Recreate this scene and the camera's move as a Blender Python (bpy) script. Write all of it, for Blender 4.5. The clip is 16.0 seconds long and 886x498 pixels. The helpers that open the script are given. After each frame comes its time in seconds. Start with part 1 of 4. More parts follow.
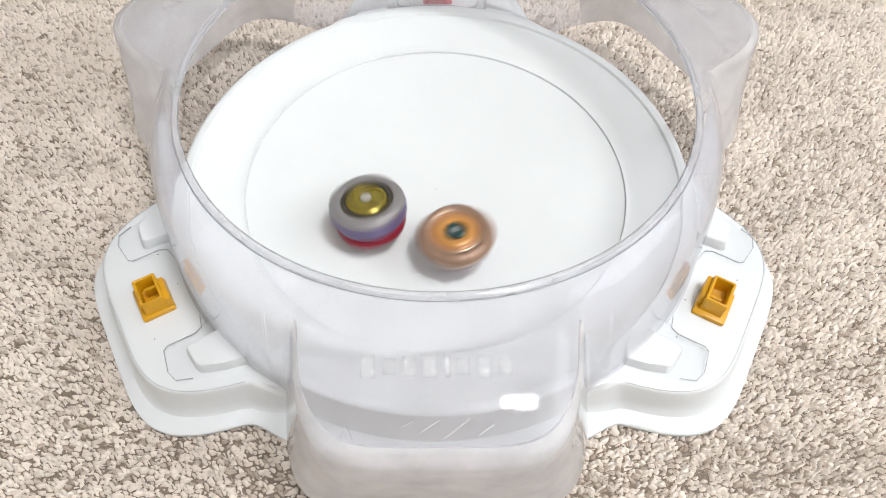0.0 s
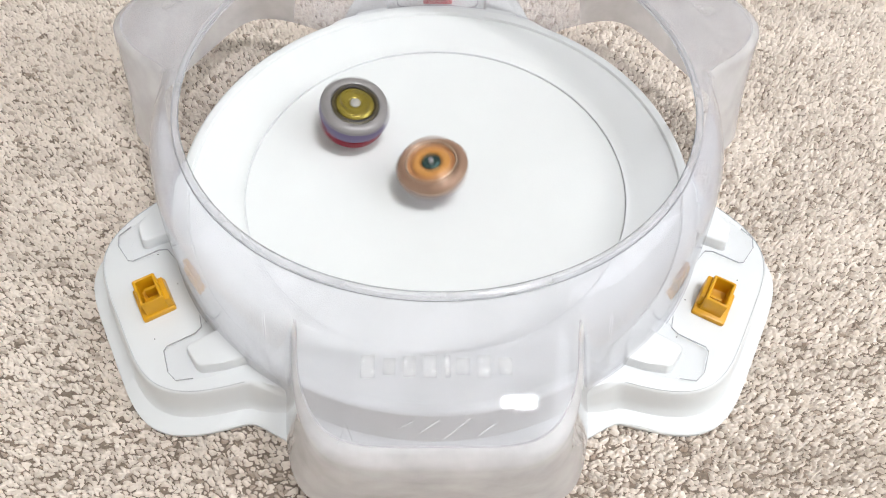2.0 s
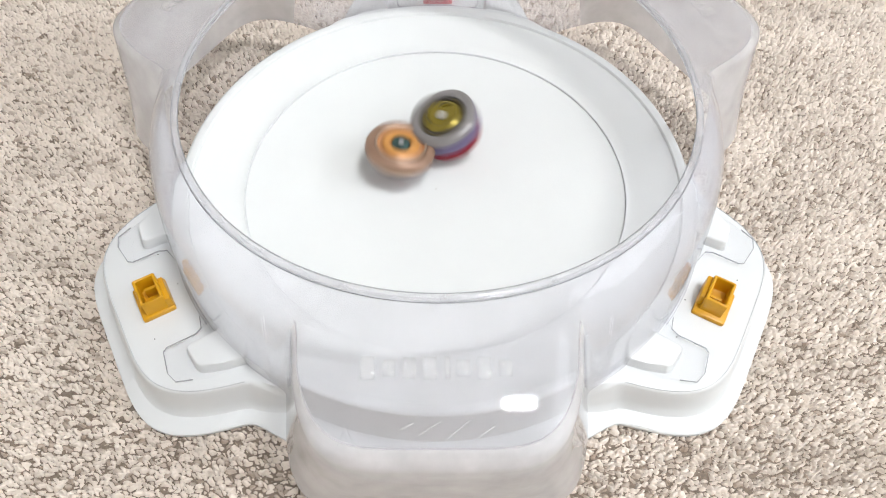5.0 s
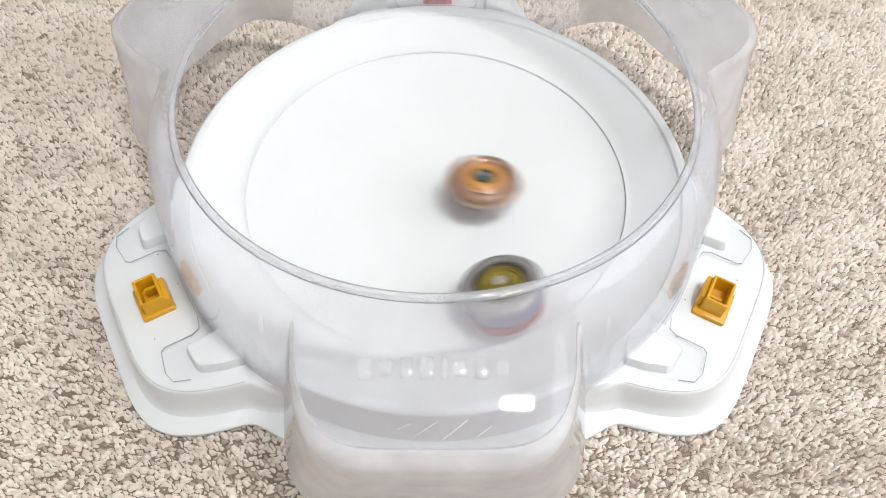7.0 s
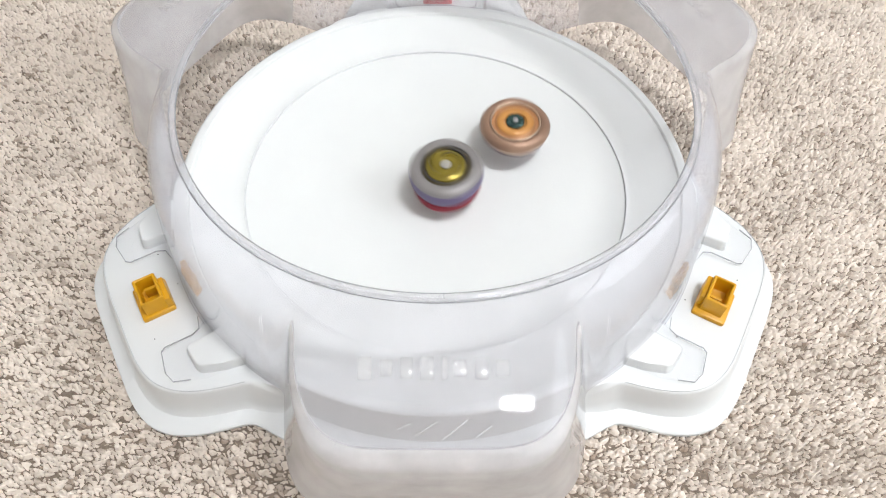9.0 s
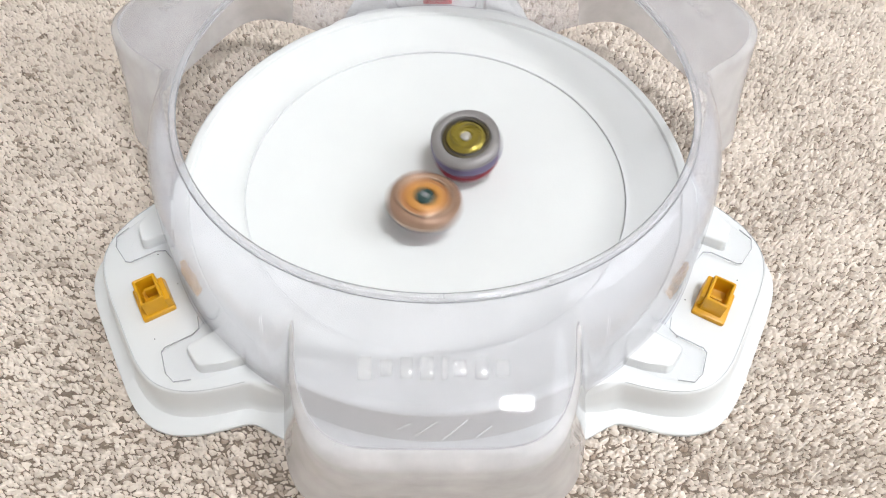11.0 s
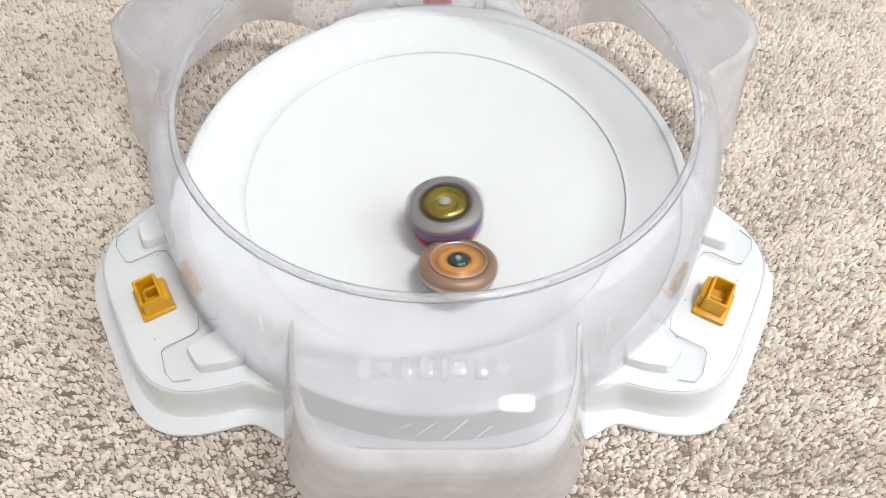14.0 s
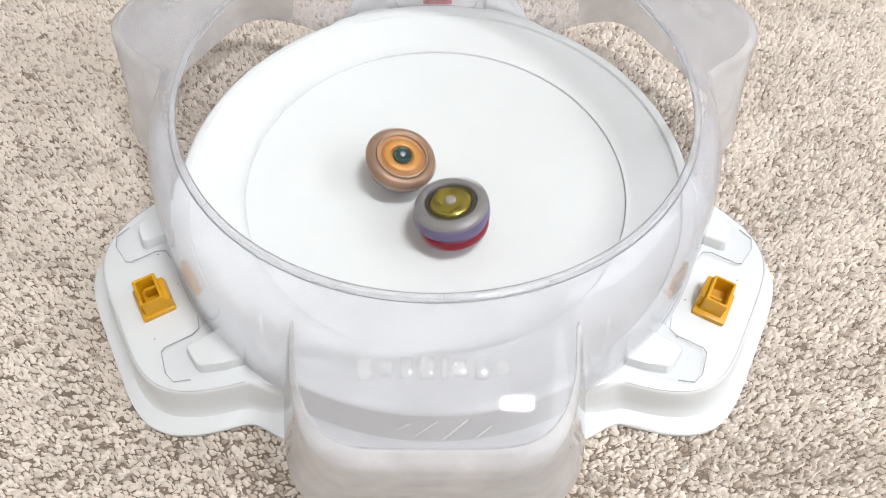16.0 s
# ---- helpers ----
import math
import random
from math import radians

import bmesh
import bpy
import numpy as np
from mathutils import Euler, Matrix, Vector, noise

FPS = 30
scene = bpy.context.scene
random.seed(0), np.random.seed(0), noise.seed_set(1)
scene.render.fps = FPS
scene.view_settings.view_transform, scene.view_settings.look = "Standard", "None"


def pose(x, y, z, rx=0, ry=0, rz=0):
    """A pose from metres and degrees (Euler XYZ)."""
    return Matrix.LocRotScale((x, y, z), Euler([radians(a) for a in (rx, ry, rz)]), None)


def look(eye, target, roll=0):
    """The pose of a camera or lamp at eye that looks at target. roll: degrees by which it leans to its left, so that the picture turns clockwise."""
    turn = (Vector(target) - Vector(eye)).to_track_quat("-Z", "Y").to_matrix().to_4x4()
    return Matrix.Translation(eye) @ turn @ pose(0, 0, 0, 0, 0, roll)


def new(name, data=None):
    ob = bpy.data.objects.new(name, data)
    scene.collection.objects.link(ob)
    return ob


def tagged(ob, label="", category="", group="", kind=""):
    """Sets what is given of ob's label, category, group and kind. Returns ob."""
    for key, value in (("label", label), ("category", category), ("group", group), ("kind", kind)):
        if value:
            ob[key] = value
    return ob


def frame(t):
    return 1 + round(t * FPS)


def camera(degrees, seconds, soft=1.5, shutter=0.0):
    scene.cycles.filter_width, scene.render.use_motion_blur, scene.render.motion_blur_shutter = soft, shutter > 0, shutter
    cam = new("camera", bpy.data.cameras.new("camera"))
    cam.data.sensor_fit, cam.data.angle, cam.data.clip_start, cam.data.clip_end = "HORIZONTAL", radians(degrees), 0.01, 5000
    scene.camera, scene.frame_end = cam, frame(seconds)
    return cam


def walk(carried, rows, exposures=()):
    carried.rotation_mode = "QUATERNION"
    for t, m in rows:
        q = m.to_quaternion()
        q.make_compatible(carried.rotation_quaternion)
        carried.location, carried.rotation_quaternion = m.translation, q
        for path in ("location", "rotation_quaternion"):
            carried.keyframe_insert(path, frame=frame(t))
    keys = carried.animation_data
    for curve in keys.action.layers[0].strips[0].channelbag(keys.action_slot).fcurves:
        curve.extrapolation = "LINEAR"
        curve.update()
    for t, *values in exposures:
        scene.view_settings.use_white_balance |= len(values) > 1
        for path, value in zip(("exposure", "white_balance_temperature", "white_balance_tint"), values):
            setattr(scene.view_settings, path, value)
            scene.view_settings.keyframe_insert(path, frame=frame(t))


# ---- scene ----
cam = camera(65.4, 16.0, soft=1.1, shutter=0.75)
EYE = Vector((-0.0006, -0.2924, 0.3871))
WAY = Vector((0.011763, 0.549036, -0.835716))
walk(cam, [(0.0, look(EYE, EYE + WAY, 1.1865)), (16.0, look(EYE, EYE + WAY, 1.1865))])

# ---- light ----
scene.view_settings.exposure = 0.36
world = bpy.data.worlds.new("world")
scene.world = world
world.use_nodes = True
world.node_tree.nodes["Background"].inputs[0].default_value = (0.9, 0.92, 1.0, 1)
world.node_tree.nodes["Background"].inputs[1].default_value = 0.05


def area_lamp(name, m, sx, sy, watts, colour):
    data = bpy.data.lights.new(name, "AREA")
    data.shape, data.size, data.size_y, data.energy, data.color = "RECTANGLE", sx, sy, watts, colour
    ob = new(name, data)
    ob.matrix_world = m
    return ob


LAMP = (0.65, -0.41, 2.38)
area_lamp("ceiling_lamp_light", pose(LAMP[0], LAMP[1], LAMP[2] - 0.05), 0.58, 0.14, 28.5, (0.95, 0.975, 1.0))
area_lamp("window_light", look((1.69, -0.45, 1.50), (0.0, -0.45, 1.20)), 1.4, 1.3, 9, (0.93, 0.97, 1.0))


# ---- materials ----
def material(name, base=(0.5, 0.5, 0.5), rough=0.5, metal=0.0, spread=0.06, scale=40.0, bump=0.0, bump_scale=400.0, coat=0.0):
    m = bpy.data.materials.new(name)
    m.use_nodes = True
    nt = m.node_tree
    b = nt.nodes["Principled BSDF"]
    b.inputs["Roughness"].default_value, b.inputs["Metallic"].default_value = rough, metal
    b.inputs["Coat Weight"].default_value = coat
    co = nt.nodes.new("ShaderNodeTexCoord")
    n = nt.nodes.new("ShaderNodeTexNoise")
    n.inputs["Scale"].default_value, n.inputs["Detail"].default_value = scale, 6
    nt.links.new(co.outputs["Object"], n.inputs["Vector"])
    ramp = nt.nodes.new("ShaderNodeValToRGB")
    ramp.color_ramp.elements[0].position, ramp.color_ramp.elements[1].position = 0.3, 0.7
    ramp.color_ramp.elements[0].color = (*[c * (1 - spread) for c in base], 1)
    ramp.color_ramp.elements[1].color = (*[min(1, c * (1 + spread)) for c in base], 1)
    nt.links.new(n.outputs["Fac"], ramp.inputs["Fac"])
    nt.links.new(ramp.outputs["Color"], b.inputs["Base Color"])
    if bump:
        n2 = nt.nodes.new("ShaderNodeTexNoise")
        n2.inputs["Scale"].default_value, n2.inputs["Detail"].default_value = bump_scale, 4
        nt.links.new(co.outputs["Object"], n2.inputs["Vector"])
        bp = nt.nodes.new("ShaderNodeBump")
        bp.inputs["Strength"].default_value, bp.inputs["Distance"].default_value = bump, 0.002
        nt.links.new(n2.outputs["Fac"], bp.inputs["Height"])
        nt.links.new(bp.outputs["Normal"], b.inputs["Normal"])
    return m


def clear_plastic(name, haze, tint, rough=0.06, gloss=1.0, milky=(0.92, 0.92, 0.94)):
    """Thin blow-moulded plastic: lets light through, a little milky, glossy towards grazing angles."""
    m = bpy.data.materials.new(name)
    m.use_nodes = True
    nt = m.node_tree
    nt.nodes.clear()
    out = nt.nodes.new("ShaderNodeOutputMaterial")
    clear = nt.nodes.new("ShaderNodeBsdfTransparent")
    clear.inputs[0].default_value = (*tint, 1)
    milk = nt.nodes.new("ShaderNodeBsdfDiffuse")
    milk.inputs[0].default_value = (*milky, 1)
    thru = nt.nodes.new("ShaderNodeBsdfTranslucent")
    thru.inputs[0].default_value = (*milky, 1)
    both = nt.nodes.new("ShaderNodeMixShader")
    nt.links.new(milk.outputs[0], both.inputs[1])
    nt.links.new(thru.outputs[0], both.inputs[2])
    co = nt.nodes.new("ShaderNodeTexCoord")
    n = nt.nodes.new("ShaderNodeTexNoise")
    n.inputs["Scale"].default_value, n.inputs["Detail"].default_value = 26, 5
    nt.links.new(co.outputs["Object"], n.inputs["Vector"])
    rng = nt.nodes.new("ShaderNodeMapRange")
    rng.inputs["From Min"].default_value, rng.inputs["From Max"].default_value = 0.3, 0.7
    rng.inputs["To Min"].default_value, rng.inputs["To Max"].default_value = haze * 0.75, haze * 1.25
    nt.links.new(n.outputs["Fac"], rng.inputs["Value"])
    body = nt.nodes.new("ShaderNodeMixShader")
    nt.links.new(rng.outputs[0], body.inputs[0])
    nt.links.new(clear.outputs[0], body.inputs[1])
    nt.links.new(both.outputs[0], body.inputs[2])
    shine = nt.nodes.new("ShaderNodeBsdfGlossy")
    shine.inputs["Roughness"].default_value = rough
    n2 = nt.nodes.new("ShaderNodeTexNoise")
    n2.inputs["Scale"].default_value, n2.inputs["Detail"].default_value = 60, 3
    nt.links.new(co.outputs["Object"], n2.inputs["Vector"])
    bp = nt.nodes.new("ShaderNodeBump")
    bp.inputs["Strength"].default_value, bp.inputs["Distance"].default_value = 0.02, 0.002
    nt.links.new(n2.outputs["Fac"], bp.inputs["Height"])
    nt.links.new(bp.outputs["Normal"], shine.inputs["Normal"])
    fr = nt.nodes.new("ShaderNodeLayerWeight")
    fr.inputs["Blend"].default_value = 0.5
    pw = nt.nodes.new("ShaderNodeMath")
    pw.operation = "POWER"
    pw.inputs[1].default_value = 4.0
    nt.links.new(fr.outputs["Facing"], pw.inputs[0])
    k = nt.nodes.new("ShaderNodeMath")
    k.operation = "MULTIPLY_ADD"
    k.inputs[1].default_value, k.inputs[2].default_value = 0.9 * gloss, 0.025 * gloss
    nt.links.new(pw.outputs[0], k.inputs[0])
    top = nt.nodes.new("ShaderNodeMixShader")
    nt.links.new(k.outputs[0], top.inputs[0])
    nt.links.new(body.outputs[0], top.inputs[1])
    nt.links.new(shine.outputs[0], top.inputs[2])
    nt.links.new(top.outputs[0], out.inputs[0])
    return m


def carpet_material():
    m = bpy.data.materials.new("loop_pile_carpet")
    m.use_nodes = True
    nt = m.node_tree
    b = nt.nodes["Principled BSDF"]
    b.inputs["Roughness"].default_value = 0.95
    b.inputs["Specular IOR Level"].default_value = 0.15
    co = nt.nodes.new("ShaderNodeTexCoord")

    def noise_at(scale, detail, stretch):
        mp = nt.nodes.new("ShaderNodeMapping")
        mp.inputs["Scale"].default_value = stretch
        nt.links.new(co.outputs["Object"], mp.inputs["Vector"])
        n = nt.nodes.new("ShaderNodeTexNoise")
        n.inputs["Scale"].default_value, n.inputs["Detail"].default_value = scale, detail
        nt.links.new(mp.outputs[0], n.inputs["Vector"])
        return n

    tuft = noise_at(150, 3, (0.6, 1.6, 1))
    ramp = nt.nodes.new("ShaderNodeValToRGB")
    # shorter loops go brown: flecks, and the shade low in the pile painted in
    loop_tone = nt.nodes.new("ShaderNodeAttribute")
    loop_tone.attribute_name = "loop_height"
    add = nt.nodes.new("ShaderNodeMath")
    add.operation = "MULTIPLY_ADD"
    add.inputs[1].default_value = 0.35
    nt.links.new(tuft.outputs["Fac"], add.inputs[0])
    nt.links.new(loop_tone.outputs["Fac"], add.inputs[2])
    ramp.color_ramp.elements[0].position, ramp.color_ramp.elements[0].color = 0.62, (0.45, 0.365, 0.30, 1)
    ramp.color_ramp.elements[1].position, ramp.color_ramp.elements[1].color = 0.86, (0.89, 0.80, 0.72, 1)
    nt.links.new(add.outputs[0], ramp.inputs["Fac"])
    patch = noise_at(16, 3, (0.6, 1.6, 1))
    r2 = nt.nodes.new("ShaderNodeValToRGB")
    r2.color_ramp.elements[0].position, r2.color_ramp.elements[0].color = 0.35, (0.86, 0.85, 0.84, 1)
    r2.color_ramp.elements[1].position, r2.color_ramp.elements[1].color = 0.65, (1, 1, 1, 1)
    nt.links.new(patch.outputs["Fac"], r2.inputs["Fac"])
    mix = nt.nodes.new("ShaderNodeMixRGB")
    mix.blend_type = "MULTIPLY"
    mix.inputs[0].default_value = 1
    nt.links.new(ramp.outputs[0], mix.inputs[1])
    nt.links.new(r2.outputs[0], mix.inputs[2])
    nt.links.new(mix.outputs[0], b.inputs["Base Color"])
    fibre = noise_at(520, 4, (0.7, 1.3, 1))
    bp = nt.nodes.new("ShaderNodeBump")
    bp.inputs["Strength"].default_value, bp.inputs["Distance"].default_value = 0.9, 0.0014
    nt.links.new(fibre.outputs["Fac"], bp.inputs["Height"])
    nt.links.new(bp.outputs["Normal"], b.inputs["Normal"])
    return m


def glow(name, colour, strength):
    m = bpy.data.materials.new(name)
    m.use_nodes = True
    b = m.node_tree.nodes["Principled BSDF"]
    b.inputs["Base Color"].default_value = (0.9, 0.9, 0.9, 1)
    b.inputs["Emission Color"].default_value, b.inputs["Emission Strength"].default_value = (*colour, 1), strength
    return m


CARPET = carpet_material()
CARPET_FAR = material("carpet_pile", (0.47, 0.415, 0.365), 0.95, spread=0.25, scale=260, bump=0.8, bump_scale=260)
# the shade between the carpet loops, given as a flat brown
GAP_SHADE = material("carpet_gap_shade", (0.21, 0.167, 0.132), 0.95, spread=0.25, scale=500)
PAINT = material("wall_paint", (0.74, 0.72, 0.69), 0.9, spread=0.03, scale=3, bump=0.1, bump_scale=200)
CEIL = material("ceiling_paint", (0.80, 0.79, 0.77), 0.95, spread=0.02, scale=3)
PANE = clear_plastic("window_glass", 0.0, (0.98, 0.99, 0.985), 0.01)
TRIM = material("white_trim", (0.82, 0.82, 0.81), 0.5)
WHITE = material("white_plastic", (0.69, 0.702, 0.710), 0.32, spread=0.012, scale=14, bump=0.02, bump_scale=900)
WHITE_BOWL = material("worn_white_plastic", (0.742, 0.757, 0.754), 0.38, spread=0.012, scale=30, bump=0.03, bump_scale=700)
CREASE_SHADE = material("crease_shade_grey", (0.50, 0.51, 0.53), 0.5)
YELLOW = material("yellow_plastic", (0.62, 0.31, 0.005), 0.36, spread=0.05, scale=60)
RED_BLOCK = material("red_plastic", (0.62, 0.06, 0.07), 0.36, spread=0.05, scale=60)
CLEAR = clear_plastic("clear_plastic", 0.19, (0.985, 0.985, 1.0), 0.04, 0.8, (0.90, 0.90, 0.945))
ROOF = clear_plastic("hazy_plastic", 0.19, (0.985, 0.985, 1.0), 0.03, 0.6, (0.76, 0.755, 0.775))
FROST = clear_plastic("milky_plastic", 0.55, (0.992, 0.992, 0.998), 0.08, 1.0, (0.86, 0.845, 0.855))
TAB = clear_plastic("thin_clear_plastic", 0.025, (0.995, 0.995, 1.0), 0.04, 0.6)
MARK = clear_plastic("raised_clear_plastic", 0.14, (1.0, 1.0, 1.0), 0.06, 1.2, (1.0, 1.0, 1.0))
EDGE_LIP = clear_plastic("clear_cut_edge", 0.70, (0.9, 0.9, 0.92), 0.2, 0.6, (0.50, 0.51, 0.53))
RIM = clear_plastic("thick_clear_plastic", 0.26, (0.98, 0.98, 0.99), 0.08, 0.9, (0.84, 0.84, 0.86))
SCUFF = clear_plastic("scratched_plastic", 0.35, (1.0, 1.0, 1.0), 0.3)
SPECK = material("dark_hole", (0.05, 0.05, 0.05), 0.8)
COPPER = material("brown_copper_metal", (0.31, 0.19, 0.13), 0.40, 0.35, 0.12, 90)
COPPER_PALE = material("pale_copper_metal", (0.52, 0.39, 0.29), 0.34, 0.45, 0.12, 90)
ORANGE = material("orange_plastic", (0.52, 0.24, 0.06), 0.36, 0.1, 0.12, 120, coat=0.3)
STEEL_PALE = material("pale_grey_metal", (0.36, 0.34, 0.355), 0.4, 0.4, 0.08, 90)
COPPER_WARM = material("warm_brown_plastic", (0.44, 0.21, 0.09), 0.4, 0.1, 0.15, 120)
TEAL = material("dark_teal_metal", (0.055, 0.105, 0.10), 0.2, 0.7, 0.2, 200)
STEEL = material("grey_metal", (0.255, 0.24, 0.24), 0.45, 0.35, 0.08, 90)
PURPLE = material("purple_plastic", (0.135, 0.105, 0.21), 0.45, 0.15, 0.1, 90)
RED = material("crimson_plastic", (0.25, 0.003, 0.018), 0.45, 0.0, 0.12, 90)
RED.node_tree.nodes["Principled BSDF"].inputs["Specular IOR Level"].default_value = 0.2
OLIVE = material("dark_olive_plastic", (0.07, 0.055, 0.025), 0.4, 0.2, 0.2, 150)
GOLD = material("olive_gold_metal", (0.30, 0.235, 0.04), 0.24, 0.55, 0.15, 220)
CHIP = material("pale_grey_chip", (0.33, 0.315, 0.29), 0.5, 0.1, 0.1, 300)
DARK = material("dark_grey_plastic", (0.05, 0.045, 0.05), 0.5)


# ---- mesh helpers ----
def thing(name, label, category, group="", kind=""):
    return tagged(new(name), label, category, group, kind)


def part(name, bm, mat, parent, label="", smooth=40):
    me = bpy.data.meshes.new(name)
    bmesh.ops.recalc_face_normals(bm, faces=bm.faces)
    for f in bm.faces:
        f.smooth = True
    for e in bm.edges:
        if len(e.link_faces) == 2 and e.calc_face_angle(0) > radians(smooth):
            e.smooth = False
    bm.to_mesh(me)
    bm.free()
    me.materials.append(mat)
    ob = new(name, me)
    if parent is not None:
        ob.parent = parent
    if label:
        tagged(ob, label)
    return ob


def rows_mesh(rows, closed):
    """A sheet through rows of points; closed joins the ends of each row."""
    bm = bmesh.new()
    vs = [[bm.verts.new(p) for p in row] for row in rows]
    n = len(rows[0])
    for a, b in zip(vs, vs[1:]):
        for i in range(n if closed else n - 1):
            j = (i + 1) % n
            bm.faces.new((a[i], a[j], b[j], b[i]))
    return bm


def turned(profile, n=72, wobble=None):
    """A body of revolution from (radius, height) pairs, closed at the axis where the radius is 0."""
    bm = bmesh.new()
    rings = []
    for i, (r, z) in enumerate(profile):
        if r == 0:
            rings.append([bm.verts.new((0, 0, z))])
            continue
        ring = []
        for k in range(n):
            a = 2 * math.pi * k / n
            q = r * (1 + (wobble(a, i) if wobble else 0))
            ring.append(bm.verts.new((q * math.cos(a), q * math.sin(a), z)))
        rings.append(ring)
    for a, b in zip(rings, rings[1:]):
        for k in range(n):
            j = (k + 1) % n
            if len(a) == 1 and len(b) == 1:
                continue
            if len(a) == 1:
                bm.faces.new((a[0], b[k], b[j]))
            elif len(b) == 1:
                bm.faces.new((a[k], a[j], b[0]))
            else:
                bm.faces.new((a[k], a[j], b[j], b[k]))
    return bm


def prism(outline, z0, z1, bevel=0.0, inset=0.0, segments=2):
    """An upright block over an outline; inset draws its top in."""
    bm = bmesh.new()
    cx = sum(p[0] for p in outline) / len(outline)
    cy = sum(p[1] for p in outline) / len(outline)
    low = [bm.verts.new((x, y, z0)) for x, y in outline]
    high = []
    for x, y in outline:
        d = math.hypot(x - cx, y - cy)
        k = (d - inset) / d
        high.append(bm.verts.new((cx + (x - cx) * k, cy + (y - cy) * k, z1)))
    n = len(outline)
    for i in range(n):
        j = (i + 1) % n
        bm.faces.new((low[i], low[j], high[j], high[i]))
    bm.faces.new(high)
    bm.faces.new(low[::-1])
    if bevel:
        bmesh.ops.bevel(bm, geom=list(bm.edges), offset=bevel, segments=segments, profile=0.5, affect="EDGES")
    return bm


def open_below(bm):
    """Takes out the downward faces: a moulding that is hollow from below."""
    bm.normal_update()
    bmesh.ops.recalc_face_normals(bm, faces=bm.faces)
    bmesh.ops.delete(bm, geom=[f for f in bm.faces if f.normal.z < -0.9], context="FACES")
    return bm


def box(x0, y0, z0, x1, y1, z1, bevel=0.0):
    return prism([(x0, y0), (x1, y0), (x1, y1), (x0, y1)], z0, z1, bevel)


def rect_reach(phi, front, half, power):
    """How far a rounded rectangle reaches from the centre in the direction phi off its axis."""
    c, s = max(math.cos(phi), 1e-6), max(abs(math.sin(phi)), 1e-6)
    return ((front / c) ** -power + (half / s) ** -power) ** (-1 / power)


def off_axis(az, axes):
    return min(((az - a + 180) % 360 - 180 for a in axes), key=abs)


# ---- the room ----
def build_room():
    def slab(name, *size, mat=PAINT, label="plain off-white painted wall"):
        return tagged(part(name, box(*size), mat, None), label, "wall", kind="structure")

    w, h = 1.7, 2.4
    tagged(slab("ceiling", -w, -w, h, w, w, h + 0.1, mat=CEIL, label="plain white painted ceiling"), category="ceiling")
    slab("wall_north", -w, w, -0.1, w, w + 0.1, h)
    slab("wall_south", -w, -w - 0.1, -0.1, w, -w, h)
    slab("wall_west", -w - 0.1, -w, -0.1, -w, w, h)
    # the east wall, round a window opening
    bm = bmesh.new()
    for y0, z0, y1, z1 in ((-w, -0.1, -1.15, h), (0.25, -0.1, w, h), (-1.15, -0.1, 0.25, 0.85), (-1.15, 2.15, 0.25, h)):
        piece = box(w, y0, z0, w + 0.1, y1, z1)
        me = bpy.data.meshes.new("piece")
        piece.to_mesh(me)
        piece.free()
        bm.from_mesh(me)
        bpy.data.meshes.remove(me)
    tagged(part("wall_east", bm, PAINT, None), "plain off-white painted wall with a window opening", "wall", kind="structure")
    win = tagged(new("window_1"), "white framed window in the wall, daylight outside", "window", kind="structure")
    win.matrix_world = pose(w + 0.05, -0.45, 1.50)
    for y0, z0, y1, z1 in ((-0.70, -0.65, -0.65, 0.65), (0.65, -0.65, 0.70, 0.65), (-0.65, -0.65, 0.65, -0.60), (-0.65, 0.60, 0.65, 0.65), (-0.02, -0.60, 0.02, 0.60)):
        part("window_frame", box(0.0, y0, z0, 0.045, y1, z1, 0.004), TRIM, win)
    for y0, y1 in ((-0.65, -0.02), (0.02, 0.65)):
        pane = part("pane", box(0.020, y0, -0.60, 0.026, y1, 0.60), PANE, win)
        pane.visible_shadow = False
    tagged(part("backdrop", box(w + 0.6, -1.4, 0.3, w + 0.62, 1.4, 2.9), glow("pale_sky", (0.9, 0.95, 1.0), 2.0), None), "pale daylight sky outside the window", "sky", kind="structure")
    tagged(slab("floor", -w, -w, -0.1, w, w, -0.012, mat=PAINT, label="bare floor under the carpet"), category="floor")


def build_ceiling_lamp():
    lamp = thing("ceiling_lamp", "flat white rectangular ceiling lamp, switched on", "lamp")
    lamp.matrix_world = pose(LAMP[0], LAMP[1], LAMP[2])
    part("frame", box(-0.32, -0.09, -0.03, 0.32, 0.09, 0.019, 0.006), TRIM, lamp)
    part("diffuser", box(-0.29, -0.07, -0.036, 0.29, 0.07, -0.0305), glow("lit_diffuser", (1, 0.97, 0.93), 9), lamp, "glowing white diffuser")


